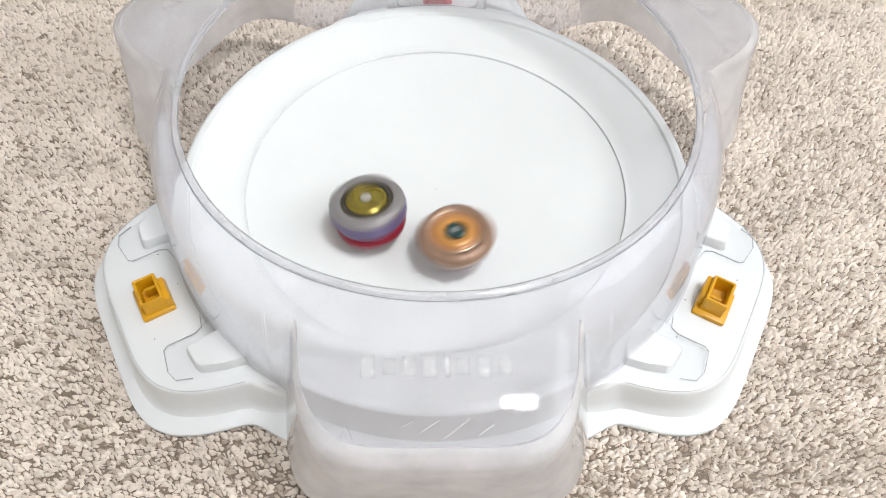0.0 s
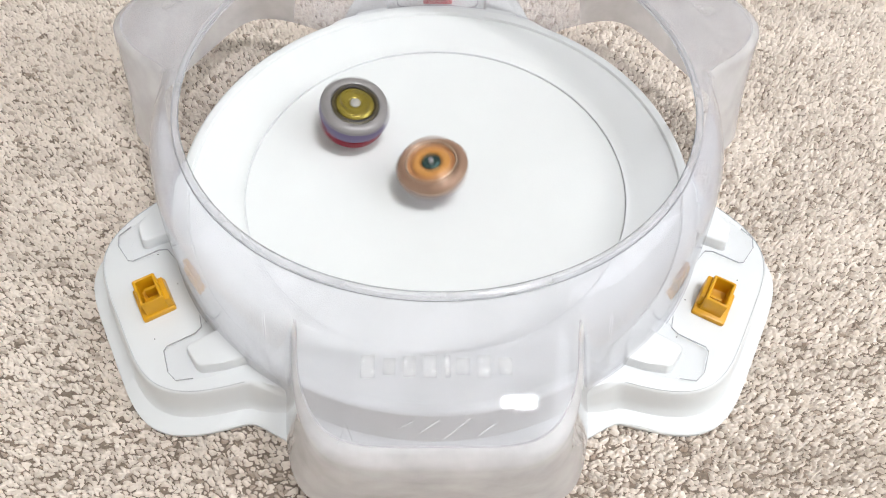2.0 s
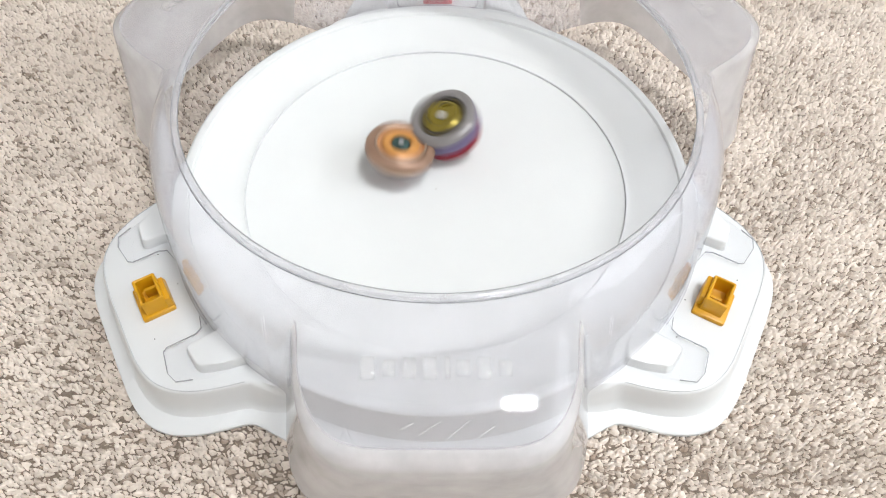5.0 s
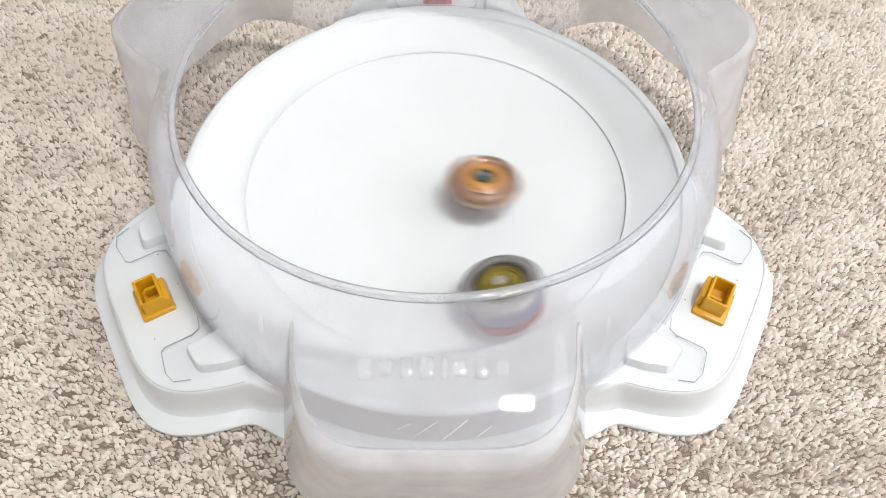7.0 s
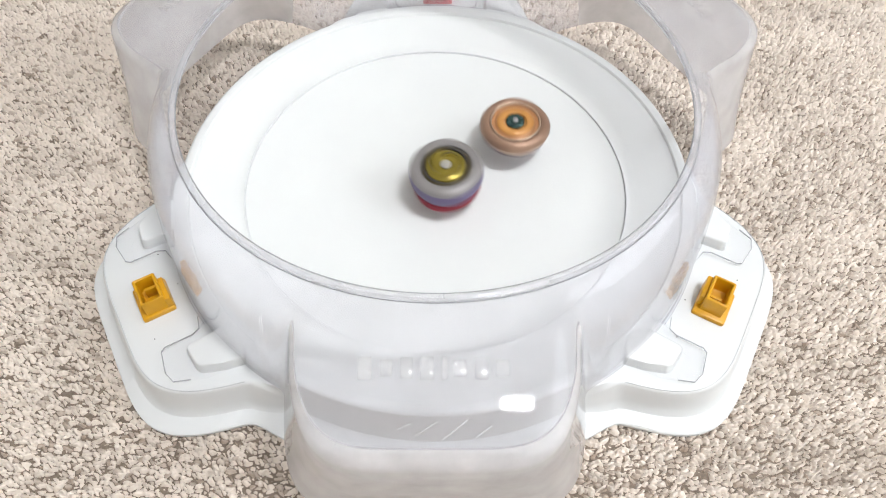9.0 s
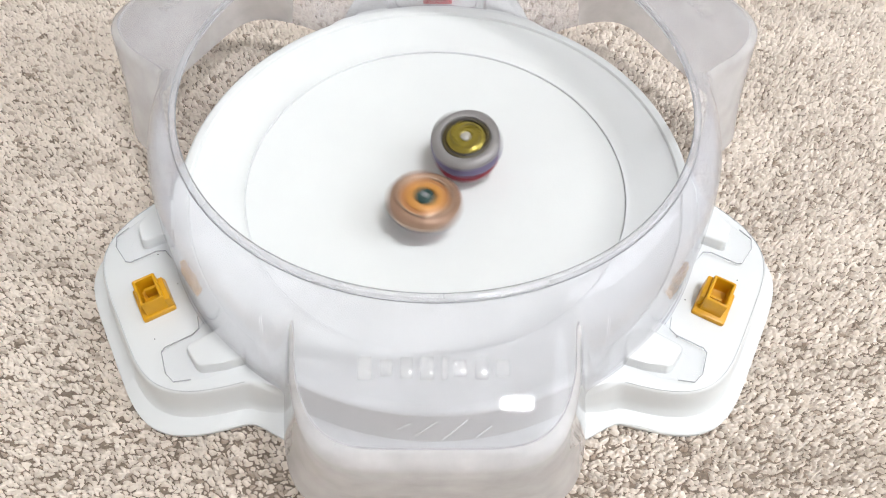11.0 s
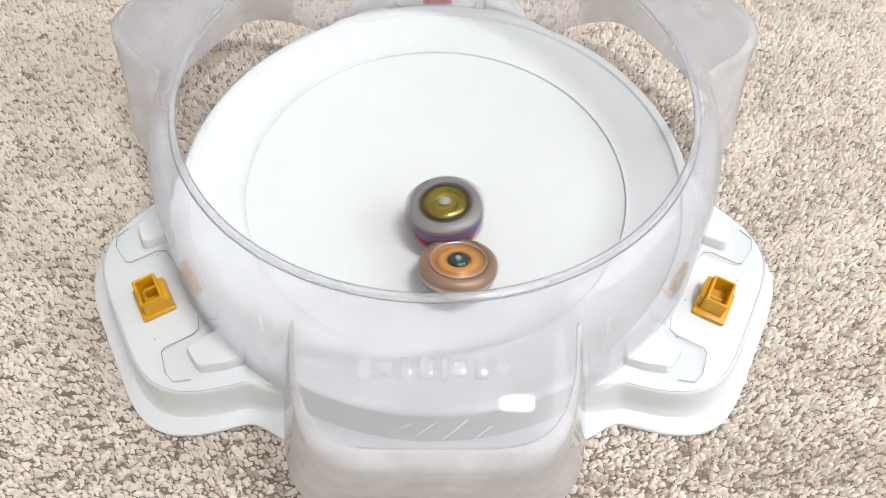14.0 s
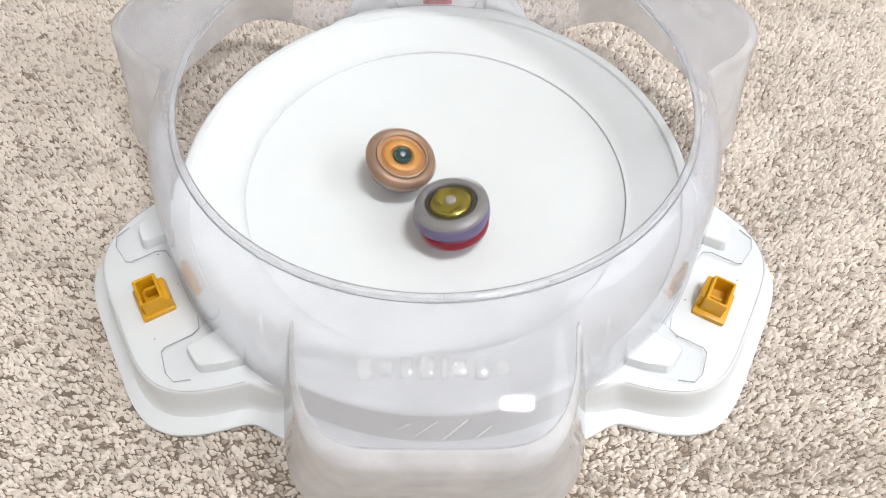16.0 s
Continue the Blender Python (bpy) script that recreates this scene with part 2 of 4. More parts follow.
def pile_height(xs, ys):
    rng = np.random.default_rng(5)
    px, py, ox, oy = 0.0036, 0.0026, -1.75, -1.75
    cx, cy = int(3.5 / px) + 8, int(3.5 / py) + 8
    jx, jy = rng.uniform(-0.46, 0.46, (cy, cx)), rng.uniform(-0.40, 0.40, (cy, cx))
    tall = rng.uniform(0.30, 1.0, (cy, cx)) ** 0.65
    girth = rng.uniform(0.72, 1.35, (cy, cx))
    # slow bending of the rows
    wx = xs + 0.0016 * np.sin(ys * 61 + 3 * np.sin(xs * 9)) + 0.0008 * np.sin(ys * 610 + xs * 370)
    wy = ys + 0.0018 * np.sin(xs * 47 + 2 * np.sin(ys * 13)) + 0.0008 * np.sin(xs * 590 - ys * 320)
    gx, gy = (wx - ox) / px + 2, (wy - oy) / py + 2
    ix, iy = np.floor(gx).astype(int), np.floor(gy).astype(int)
    f1, f2 = np.full_like(xs, 9.0), np.full_like(xs, 9.0)
    own = np.zeros_like(xs)
    for dx in (-1, 0, 1):
        for dy in (-1, 0, 1):
            kx, ky = np.clip(ix + dx, 0, cx - 1), np.clip(iy + dy, 0, cy - 1)
            ex = gx - (kx + 0.5 + jx[ky, kx])
            ey = gy - (ky + 0.5 + jy[ky, kx])
            d = np.sqrt(ex * ex * 0.6 + ey * ey) * girth[ky, kx]
            near = d < f1
            f2 = np.where(near, f1, np.minimum(f2, d))
            f1 = np.where(near, d, f1)
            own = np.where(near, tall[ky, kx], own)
    dome = np.clip((f2 - f1 - 0.075 + 0.08 * np.sin(xs * 260 + 4 * np.sin(ys * 190)) * np.sin(ys * 330)) / 0.27, 0, 1) ** 0.6 * (1.12 - 0.36 * f1)
    row = 0.5 + 0.5 * np.cos(2 * np.pi * (wy / 0.0068 + 0.25 * np.sin(xs * 83) + 0.2 * np.sin(xs * 31 + ys * 20)))
    deep = 0.50 + 0.32 * np.sin(xs * 23 + ys * 71 + 2 * np.sin(xs * 57)) * np.sin(ys * 39 + xs * 11)
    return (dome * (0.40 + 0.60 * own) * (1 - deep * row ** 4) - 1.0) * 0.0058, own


def build_carpet():
    """Looped pile: every tuft is a small dome, in uneven rows."""
    x0, x1, y0, y1, step = -0.435, 0.450, -0.222, 0.250, 0.00055
    nx, ny = int((x1 - x0) / step), int((y1 - y0) / step)
    xs, ys = np.meshgrid(np.linspace(x0, x1, nx), np.linspace(y0, y1, ny))
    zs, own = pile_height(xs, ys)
    me = bpy.data.meshes.new("carpet")
    me.vertices.add(nx * ny)
    me.vertices.foreach_set("co", np.stack([xs, ys, zs], -1).astype(np.float32).ravel())
    idx = np.arange(nx * ny).reshape(ny, nx)
    quads = np.stack([idx[:-1, :-1], idx[:-1, 1:], idx[1:, 1:], idx[1:, :-1]], -1).reshape(-1, 4)
    mid_x, mid_y = xs.ravel()[quads[:, 0]], ys.ravel()[quads[:, 0]]
    quads = quads[np.hypot(mid_x, mid_y) > 0.158]  # none under the arena
    me.loops.add(quads.size)
    me.polygons.add(len(quads))
    me.loops.foreach_set("vertex_index", quads.ravel().astype(np.int32))
    me.polygons.foreach_set("loop_start", np.arange(0, quads.size, 4, dtype=np.int32))
    me.polygons.foreach_set("use_smooth", np.ones(len(quads), dtype=bool))
    me.update(calc_edges=True)
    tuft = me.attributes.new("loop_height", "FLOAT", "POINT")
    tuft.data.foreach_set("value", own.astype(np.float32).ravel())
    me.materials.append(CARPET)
    tagged(new("carpet", me), "beige looped-pile carpet with brown flecks", "carpet", kind="structure")
    # a dark sheet below the loops: its brown stands in for shade in the gaps
    tagged(part("carpet_gap_shade", box(-0.6, -0.4, -0.0115, 0.6, 0.4, -0.0043), GAP_SHADE, None), "dark brown sheet under the carpet, standing in for shade between the loops", "carpet", kind="structure")
    # the rest of the carpet, out to the walls
    bm = bmesh.new()
    w = 1.7
    for a, b, c, d in ((-w, -w, w, y0), (-w, y1, w, w), (-w, y0, x0, y1), (x1, y0, w, y1)):
        bm.faces.new([bm.verts.new(p) for p in ((a, b, -0.0015), (c, b, -0.0015), (c, d, -0.0015), (a, d, -0.0015))])
    tagged(part("carpet_edge", bm, CARPET_FAR, None), "beige looped-pile carpet out to the walls", "carpet", kind="structure")


# ---- the arena ----
WINGS, POCKETS = (90, 210, 330), (270, 30, 150)
RIM_Z, DECK_Z = 0.0362, 0.0286


def bowl_z(r):
    if r < 0.1264:
        return 0.0165 + 0.0090 * (r / 0.1264) ** 2
    return 0.0255 + 0.0089 * min(1, (r - 0.1264) / 0.033) ** 1.15


def smooth_max(a, b, k):
    return 0.5 * (a + b + math.sqrt((a - b) ** 2 + k * k))


def deck_edge(az):
    phi = radians(off_axis(az, WINGS))
    return smooth_max(0.1765, rect_reach(phi, 0.2135, 0.0790, 4.5) if abs(phi) < radians(60) else 0, 0.004)


def flange_edge(az):
    phi = radians(off_axis(az, WINGS))
    psi = radians(off_axis(az, POCKETS))
    skirt = min(0.1885, 0.1760 / math.cos(psi))
    return smooth_max(skirt - 0.0004, rect_reach(phi, 0.2264, 0.0878, 5) if abs(phi) < radians(60) else 0, 0.006)


def build_arena():
    arena = thing("battle_arena", "white plastic battle arena, round bowl and three wings, on carpet", "toy arena")
    n = 360
    angles = [360 * k / n for k in range(n)]

    def ring(radius, z):
        out = []
        for a in angles:
            r = radius(a) if callable(radius) else radius
            out.append((r * math.cos(radians(a)), r * math.sin(radians(a)), z(a) if callable(z) else z))
        return out

    def wing(a):
        s = min(1, max(0, (34 - abs(off_axis(a, WINGS))) / 9))
        return s * s * (3 - 2 * s)

    def blend(on_wing, plain):
        return lambda a: plain + ((on_wing(a) if callable(on_wing) else on_wing) - plain) * wing(a)

    # dished floor
    rows = [ring(max(r, 0.0004), bowl_z(r)) for r in [0.1256 * i / 22 for i in range(23)]]
    part("bowl_floor", rows_mesh(rows, True), WHITE_BOWL, arena, "smooth white dished floor")
    rows = [ring(0.1256, bowl_z(0.1256)), ring(0.1260, bowl_z(0.1264) - 0.0004), ring(0.1262, bowl_z(0.1264) + 0.0010), ring(0.1265, bowl_z(0.1264) + 0.0012), ring(0.1268, bowl_z(0.1268) + 0.0011)]
    part("floor_step", rows_mesh(rows, True), WHITE, arena, "thin ring step")
    rows = [ring(0.1268, bowl_z(0.1268) + 0.0011)] + [ring(r, bowl_z(r)) for r in (0.130, 0.135, 0.140, 0.145, 0.150, 0.154, 0.1580, 0.1590)]
    rows += [ring(0.1594, bowl_z(0.159) - 0.0002), ring(0.1597, RIM_Z - 0.0005), ring(0.1602, RIM_Z), ring(0.1640, RIM_Z + 0.0003), ring(0.1656, blend(RIM_Z, RIM_Z - 0.0002)), ring(0.1665, blend(RIM_Z, RIM_Z - 0.0014))]
    part("bowl_slope", rows_mesh(rows, True), WHITE_BOWL, arena)
    d, f = deck_edge, flange_edge
    steps = [(0.1688, RIM_Z - 0.0002), (0.1697, RIM_Z - 0.0012), (0.1703, DECK_Z)]
    steps += [((lambda a, k=k: 0.1735 + (d(a) - 0.0025 - 0.1735) * k), DECK_Z) for k in (0.0, 0.25, 0.5, 0.75, 1.0)]
    steps += [(lambda a: d(a) - 0.0010, DECK_Z - 0.0005), (d, DECK_Z - 0.0018)]
    steps += [((lambda a, k=k: d(a) + 0.0045 * k), DECK_Z - 0.0018 - 0.0215 * k) for k in (0.33, 0.66, 1.0)]
    rows, n_steps = [ring(0.1665, blend(RIM_Z, RIM_Z - 0.0014))], len(steps)
    for i, (r, z) in enumerate(steps):
        k = (i + 1) / n_steps
        rows.append(ring(blend(r, 0.1665 + 0.0040 * k), blend(z, RIM_Z - 0.0014 + (0.0051 - RIM_Z + 0.0014) * k)))
    rows += [ring(blend(lambda a: d(a) + 0.0062, 0.1725), 0.0034), ring(lambda a: f(a) - 0.0015, 0.0026), ring(f, 0.0016), ring(f, -0.0008)]
    part("body", rows_mesh(rows, True), WHITE, arena)

    # grey bead that draws the thin line of shade where the deck turns down
    for az in WINGS:
        path = []
        for k in range(-48, 49):
            a = az + 0.5 * k
            rr = deck_edge(a) - 0.0016
            path.append((rr * math.cos(radians(a)), rr * math.sin(radians(a))))
        part("deck_shade_line", strip(path, DECK_Z + 0.0001, 0.0004, 0.0001), CREASE_SHADE, arena, "fine grey line of shade along the deck edge")

    # raised blocks at rim height, one at each side of a wing
    for az in WINGS:
        for side in (-1, 1):
            outline = [(x, y * side) for x, y in ((0.1600, 0.0375), (0.1828, 0.0385), (0.1850, 0.0405), (0.1838, 0.0535), (0.1812, 0.0572), (0.1690, 0.0615), (0.1560, 0.0640))][::side]
            block = part("raised_block", open_below(prism(outline, DECK_Z - 0.001, RIM_Z, 0.0012, 0.0018, 3)), WHITE, arena)
            block.matrix_basis = pose(0, 0, 0, 0, 0, az)

    # square sockets on the wings
    for az, mat, label in ((210, YELLOW, "yellow plastic socket"), (330, YELLOW, "yellow plastic socket"), (90, RED_BLOCK, "red plastic socket")):
        turn = pose(0, 0, 0, 0, 0, az)
        bm = prism([(0.1805, -0.0128), (0.1998, -0.0128), (0.1998, 0.0106), (0.1805, 0.0106)], DECK_Z - 0.001, DECK_Z + 0.0032, 0.0014)
        foot = part("socket", bm, mat, arena, label)
        foot.matrix_basis = turn
        t, z0, z1 = 0.0018, DECK_Z + 0.0025, DECK_Z + 0.0155
        bm = bmesh.new()
        outer = [(0.1836, -0.0095), (0.1966, -0.0095), (0.1966, 0.0088), (0.1836, 0.0088)]
        inner = [(0.1836 + t, -0.0095 + t), (0.1966 - t, -0.0095 + t), (0.1966 - t, 0.0088 - t * 0.7), (0.1836 + t, 0.0088 - t * 0.7)]
        ro = [bm.verts.new((x, y, z0)) for x, y in outer]
        rt = [bm.verts.new((x, y, z1)) for x, y in outer]
        it = [bm.verts.new((x, y, z1)) for x, y in inner]
        ib = [bm.verts.new((x, y, z0 + 0.0013)) for x, y in inner]
        for i in range(4):
            j = (i + 1) % 4
            bm.faces.new((ro[i], ro[j], rt[j], rt[i]))
            bm.faces.new((rt[i], rt[j], it[j], it[i]))
            bm.faces.new((it[i], it[j], ib[j], ib[i]))
        bm.faces.new(ib)
        bmesh.ops.bevel(bm, geom=[e for e in bm.edges if len(e.link_faces) == 2], offset=0.0008, segments=3, profile=0.5, affect="EDGES")
        part("collar", bm, mat, foot)
        part("ledge", box(0.1850, -0.0042, z0 + 0.001, 0.1925, -0.0022, z0 + 0.0088, 0.0004), mat, foot)
        part("shoulder", box(0.1806, -0.0070, z0, 0.1842, 0.0092, z0 + 0.0095, 0.0009), mat, foot)
        for u, v in ((0.1787, -0.0320), (0.1979, 0.0230), (0.1749, -0.0060)):
            hole = part("pin_hole", turned([(0, DECK_Z + 0.0003), (0.00035, DECK_Z + 0.0003), (0.00045, DECK_Z - 0.0005)], 12), SPECK, arena)
            hole.matrix_basis = turn @ pose(u, v, 0)
    return arena


# ---- the clear cover ----
COVER_R, COVER_Z = 0.1431, 0.1200
WALL_R, WALL_Z = 0.1715, 0.0290
BULGE = 0.0012
THICK = 0.0012
EDGE = 30.5


WALL_LINE = ((0.1170, 0.1431), (0.1155, 0.1475), (0.1115, 0.1540), (0.1050, 0.1600), (0.0960, 0.1640), (0.0850, 0.1664), (0.0700, 0.1685), (0.0500, 0.1702), (0.0290, 0.1715))


def wall_radius(z):
    """The clear wall: steep, with a rounded shoulder under the rim."""
    for (za, ra), (zb, rb) in zip(WALL_LINE, WALL_LINE[1:]):
        if z >= zb:
            return ra + (rb - ra) * min(1, max(0, (za - z) / (za - zb)))
    return WALL_R


def bulged(r, z, turn):
    """The rim is a little three-sided: wider over the wings, narrower over the pockets."""
    return r + BULGE * math.cos(3 * turn) * min(1, max(0, (z - 0.09) / 0.025))


ROOF_DROP = 0.01145


def roof_z(r, edge):
    """The pocket roof falls away from the rim in a gentle curve."""
    return COVER_Z - 0.003 - ROOF_DROP * max(0, (r - COVER_R) / (edge - COVER_R)) ** 2


def pocket_profile(phi):
    """The pocket from the rim over its roof down to its open foot; it runs out into the wall at its sides."""
    low = max(rect_reach(phi, 0.2125, 0.0825, 7), 0.1660)
    top = max(rect_reach(phi, 0.2140, 0.0705, 5), 0.1480)
    pts = [(COVER_R, COVER_Z - 0.003)]
    for s in (0.08, 0.2, 0.35, 0.5, 0.62, 0.72, 0.82, 0.9, 0.96):
        pts.append((COVER_R + (top - 0.0045 - COVER_R) * s, roof_z(COVER_R + (top - 0.0045 - COVER_R) * s, top - 0.0045)))
    ze = COVER_Z - 0.003 - ROOF_DROP - 0.0004
    pts += [(top - 0.0035, ze - 0.0006), (top - 0.001, ze - 0.0026), (top, ze - 0.006)]
    for s in (0.25, 0.5, 0.75, 1.0):
        pts.append((top + (low - top) * s, ze - 0.006 + (WALL_Z - ze + 0.006) * s))

    def fade(z):
        k = min(1, max(0, (EDGE - math.degrees(abs(phi))) / (4.5 + 6.5 * (z - WALL_Z) / 0.075)))
        return k * k * (3 - 2 * k) if z < COVER_Z - 0.0035 else 0

    return [(bulged(wall_radius(z) + (smooth_max(r, wall_radius(z), 0.007) - wall_radius(z)) * fade(z), z, phi + math.pi / 3), z) for r, z in pts]


def wall_profile(turn):
    zs = [0.1170, 0.1163, 0.1155, 0.1136, 0.1115, 0.1083, 0.1050, 0.1005, 0.0960, 0.0905, 0.0850, 0.0775, 0.0700, 0.0600, 0.0500, 0.0395, 0.0290]
    return [(bulged(wall_radius(z), z, turn), z) for z in zs]


def shell(profiles, angles):
    """A thin sheet of plastic, closed along its upper and lower edge."""
    out = [[(r * math.cos(radians(a)), r * math.sin(radians(a)), z) for (r, z) in p] for p, a in zip(profiles, angles)]
    rows = []
    for p, a in zip(profiles, angles):
        ins = [((r - THICK) * math.cos(radians(a)), (r - THICK) * math.sin(radians(a)), z - THICK * 0.7) for r, z in p]
        rows.append(ins)
    full = [o + i[::-1] for o, i in zip(out, rows)]
    return rows_mesh(full, True)


def strip(path, z, wide, high):
    """A thin raised bead along an open path."""
    bm = bmesh.new()
    rows = []
    for i, (x, y) in enumerate(path):
        (ax, ay), (bx, by) = path[max(0, i - 1)], path[min(len(path) - 1, i + 1)]
        d = math.hypot(bx - ax, by - ay)
        nx, ny = -(by - ay) / d * wide / 2, (bx - ax) / d * wide / 2
        rows.append([bm.verts.new(p) for p in ((x + nx, y + ny, z - 0.0006), (x + nx * 0.6, y + ny * 0.6, z + high), (x - nx * 0.6, y - ny * 0.6, z + high), (x - nx, y - ny, z - 0.0006))])
    for p, q in zip(rows, rows[1:]):
        for i in range(3):
            bm.faces.new((p[i], p[i + 1], q[i + 1], q[i]))
    bm.faces.new(rows[0])
    bm.faces.new(rows[-1][::-1])
    bmesh.ops.recalc_face_normals(bm, faces=bm.faces)
    return bm


def build_cover():
    cover = thing("arena_cover", "clear milky plastic cover with three catch pockets on the white arena", "cover")
    prof = [(COVER_R - 0.0018, COVER_Z - 0.0006), (COVER_R - 0.0010, COVER_Z), (COVER_R + 0.0006, COVER_Z), (COVER_R + 0.0017, COVER_Z - 0.0008),
            (COVER_R + 0.0019, COVER_Z - 0.0032), (COVER_R + 0.0002, COVER_Z - 0.0032), (COVER_R - 0.0016, COVER_Z - 0.0032), (COVER_R - 0.0018, COVER_Z - 0.0006)]
    lobes = lambda a, i: BULGE / COVER_R * math.cos(3 * a - 1.5 * math.pi)
    part("rim", turned(prof, 180, lobes), RIM, cover, "rounded clear rim")
    for rr, zz in ((COVER_R - 0.0019, COVER_Z - 0.0010), (COVER_R + 0.0020, COVER_Z - 0.0028)):
        part("rim_edge", turned([(rr - 0.0003, zz), (rr, zz + 0.0004), (rr + 0.0003, zz), (rr, zz - 0.0004), (rr - 0.0003, zz)], 180, lobes), EDGE_LIP, cover, "thin grey rim edge")
    edge = EDGE
    for az in POCKETS:
        angles = [-edge + 0.5 * i for i in range(int(4 * edge) + 1)]
        front = [a for a in angles if abs(a) < 24.3]
        bm = shell([pocket_profile(radians(a))[9:] for a in front], front)
        ob = part("pocket", bm, FROST, cover, "milky clear catch pocket", 50)
        ob.matrix_basis = pose(0, 0, 0, 0, 0, az)
        part("pocket_roof", shell([pocket_profile(radians(a))[:10] for a in front], front), ROOF, ob, "clear sloping pocket roof", 50)
        for flank in ([a for a in angles if a < -23.8], [a for a in angles if a > 23.8]):
            part("pocket_side", shell([pocket_profile(radians(a)) for a in flank], flank), CLEAR, ob, "clear pocket side")
        # raised lettering, as plain bars
        x = -0.0330
        for wide, tall in ((0.0095, 0.011), (0.0085, 0.008), (0.0085, 0.010), (0.009, 0.011), (0.004, 0.011), (0.009, 0.008), (0.009, 0.011), (0.009, 0.008)):
            r = 0.1738
            wide, tall = wide * 0.79, tall * 0.9
            z = roof_z(r, 0.2095) - 0.0004
            bar = part("raised_mark", prism([(-tall / 2, 0), (tall / 2, 0), (tall / 2, wide * 0.8), (-tall / 2, wide * 0.8)], 0, 0.0016, 0.0006), MARK, ob)
            bar.matrix_basis = pose(r, x, z, 0, 9.1, 0)
            x += wide + 0.0019
        if az == 270:
            for r, v, long, turn in ((0.1985, -0.004, 0.010, 58), (0.1990, 0.008, 0.013, 52), (0.1975, -0.013, 0.006, 65), (0.1995, 0.020, 0.008, 55), (0.2020, -0.040, 0.006, 20), (0.2015, -0.036, 0.005, -25)):
                z = roof_z(r, 0.2095)
                scuff = part("scuff", prism([(-long / 2, -0.00018), (long / 2, -0.00012), (long / 2, 0.00012), (-long / 2, 0.00020)], 0.00012, 0.0003), SCUFF, ob, "fine white scratch")
                scuff.matrix_basis = pose(r, v, z + 0.0001, 0, 16.2, 0) @ pose(0, 0, 0, 0, 0, -turn)
    for az in WINGS:
        span = 60 - edge
        angles = [-span + 2 * span * i / 48 for i in range(49)]
        bm = shell([wall_profile(radians(a)) for a in angles], angles)
        ob = part("wall", bm, CLEAR, cover, "clear curved wall")
        ob.matrix_basis = pose(0, 0, 0, 0, 0, az)
        for side in (-1, 1):
            def flip(pts):
                return [(x, y * side) for x, y in pts][::side]

            plate = flip([(0.1700, 0.0270), (0.1735, 0.0305), (0.1780, 0.0326), (0.1942, 0.0326), (0.1968, 0.0345), (0.1988, 0.0480), (0.1965, 0.0550), (0.1795, 0.0615), (0.1650, 0.0625)])
            tab = part("tab", open_below(prism(plate, DECK_Z + 0.0006, DECK_Z + 0.0026, 0.0007)), TAB, cover, "clear plastic tab")
            tab.matrix_basis = pose(0, 0, 0, 0, 0, az)
            part("tab_edge", strip([(x, y * side) for x, y in ((0.1718, 0.0230), (0.1735, 0.0305), (0.1780, 0.0326), (0.1942, 0.0326), (0.1968, 0.0345), (0.1988, 0.0480), (0.1965, 0.0550), (0.1880, 0.0583))], DECK_Z + 0.0029, 0.0004, 0.0003), EDGE_LIP, tab, "thin cut edge")
        angles = [-9.5 + 19 * i / 24 for i in range(25)]
        lip = part("foot_lip", shell([[(WALL_R - 0.0012, WALL_Z + 0.0012), (WALL_R + 0.0006, WALL_Z + 0.0010), (WALL_R + 0.0012, WALL_Z)] for _ in angles], angles), CLEAR, cover)
        lip.matrix_basis = pose(0, 0, 0, 0, 0, az)
    return cover


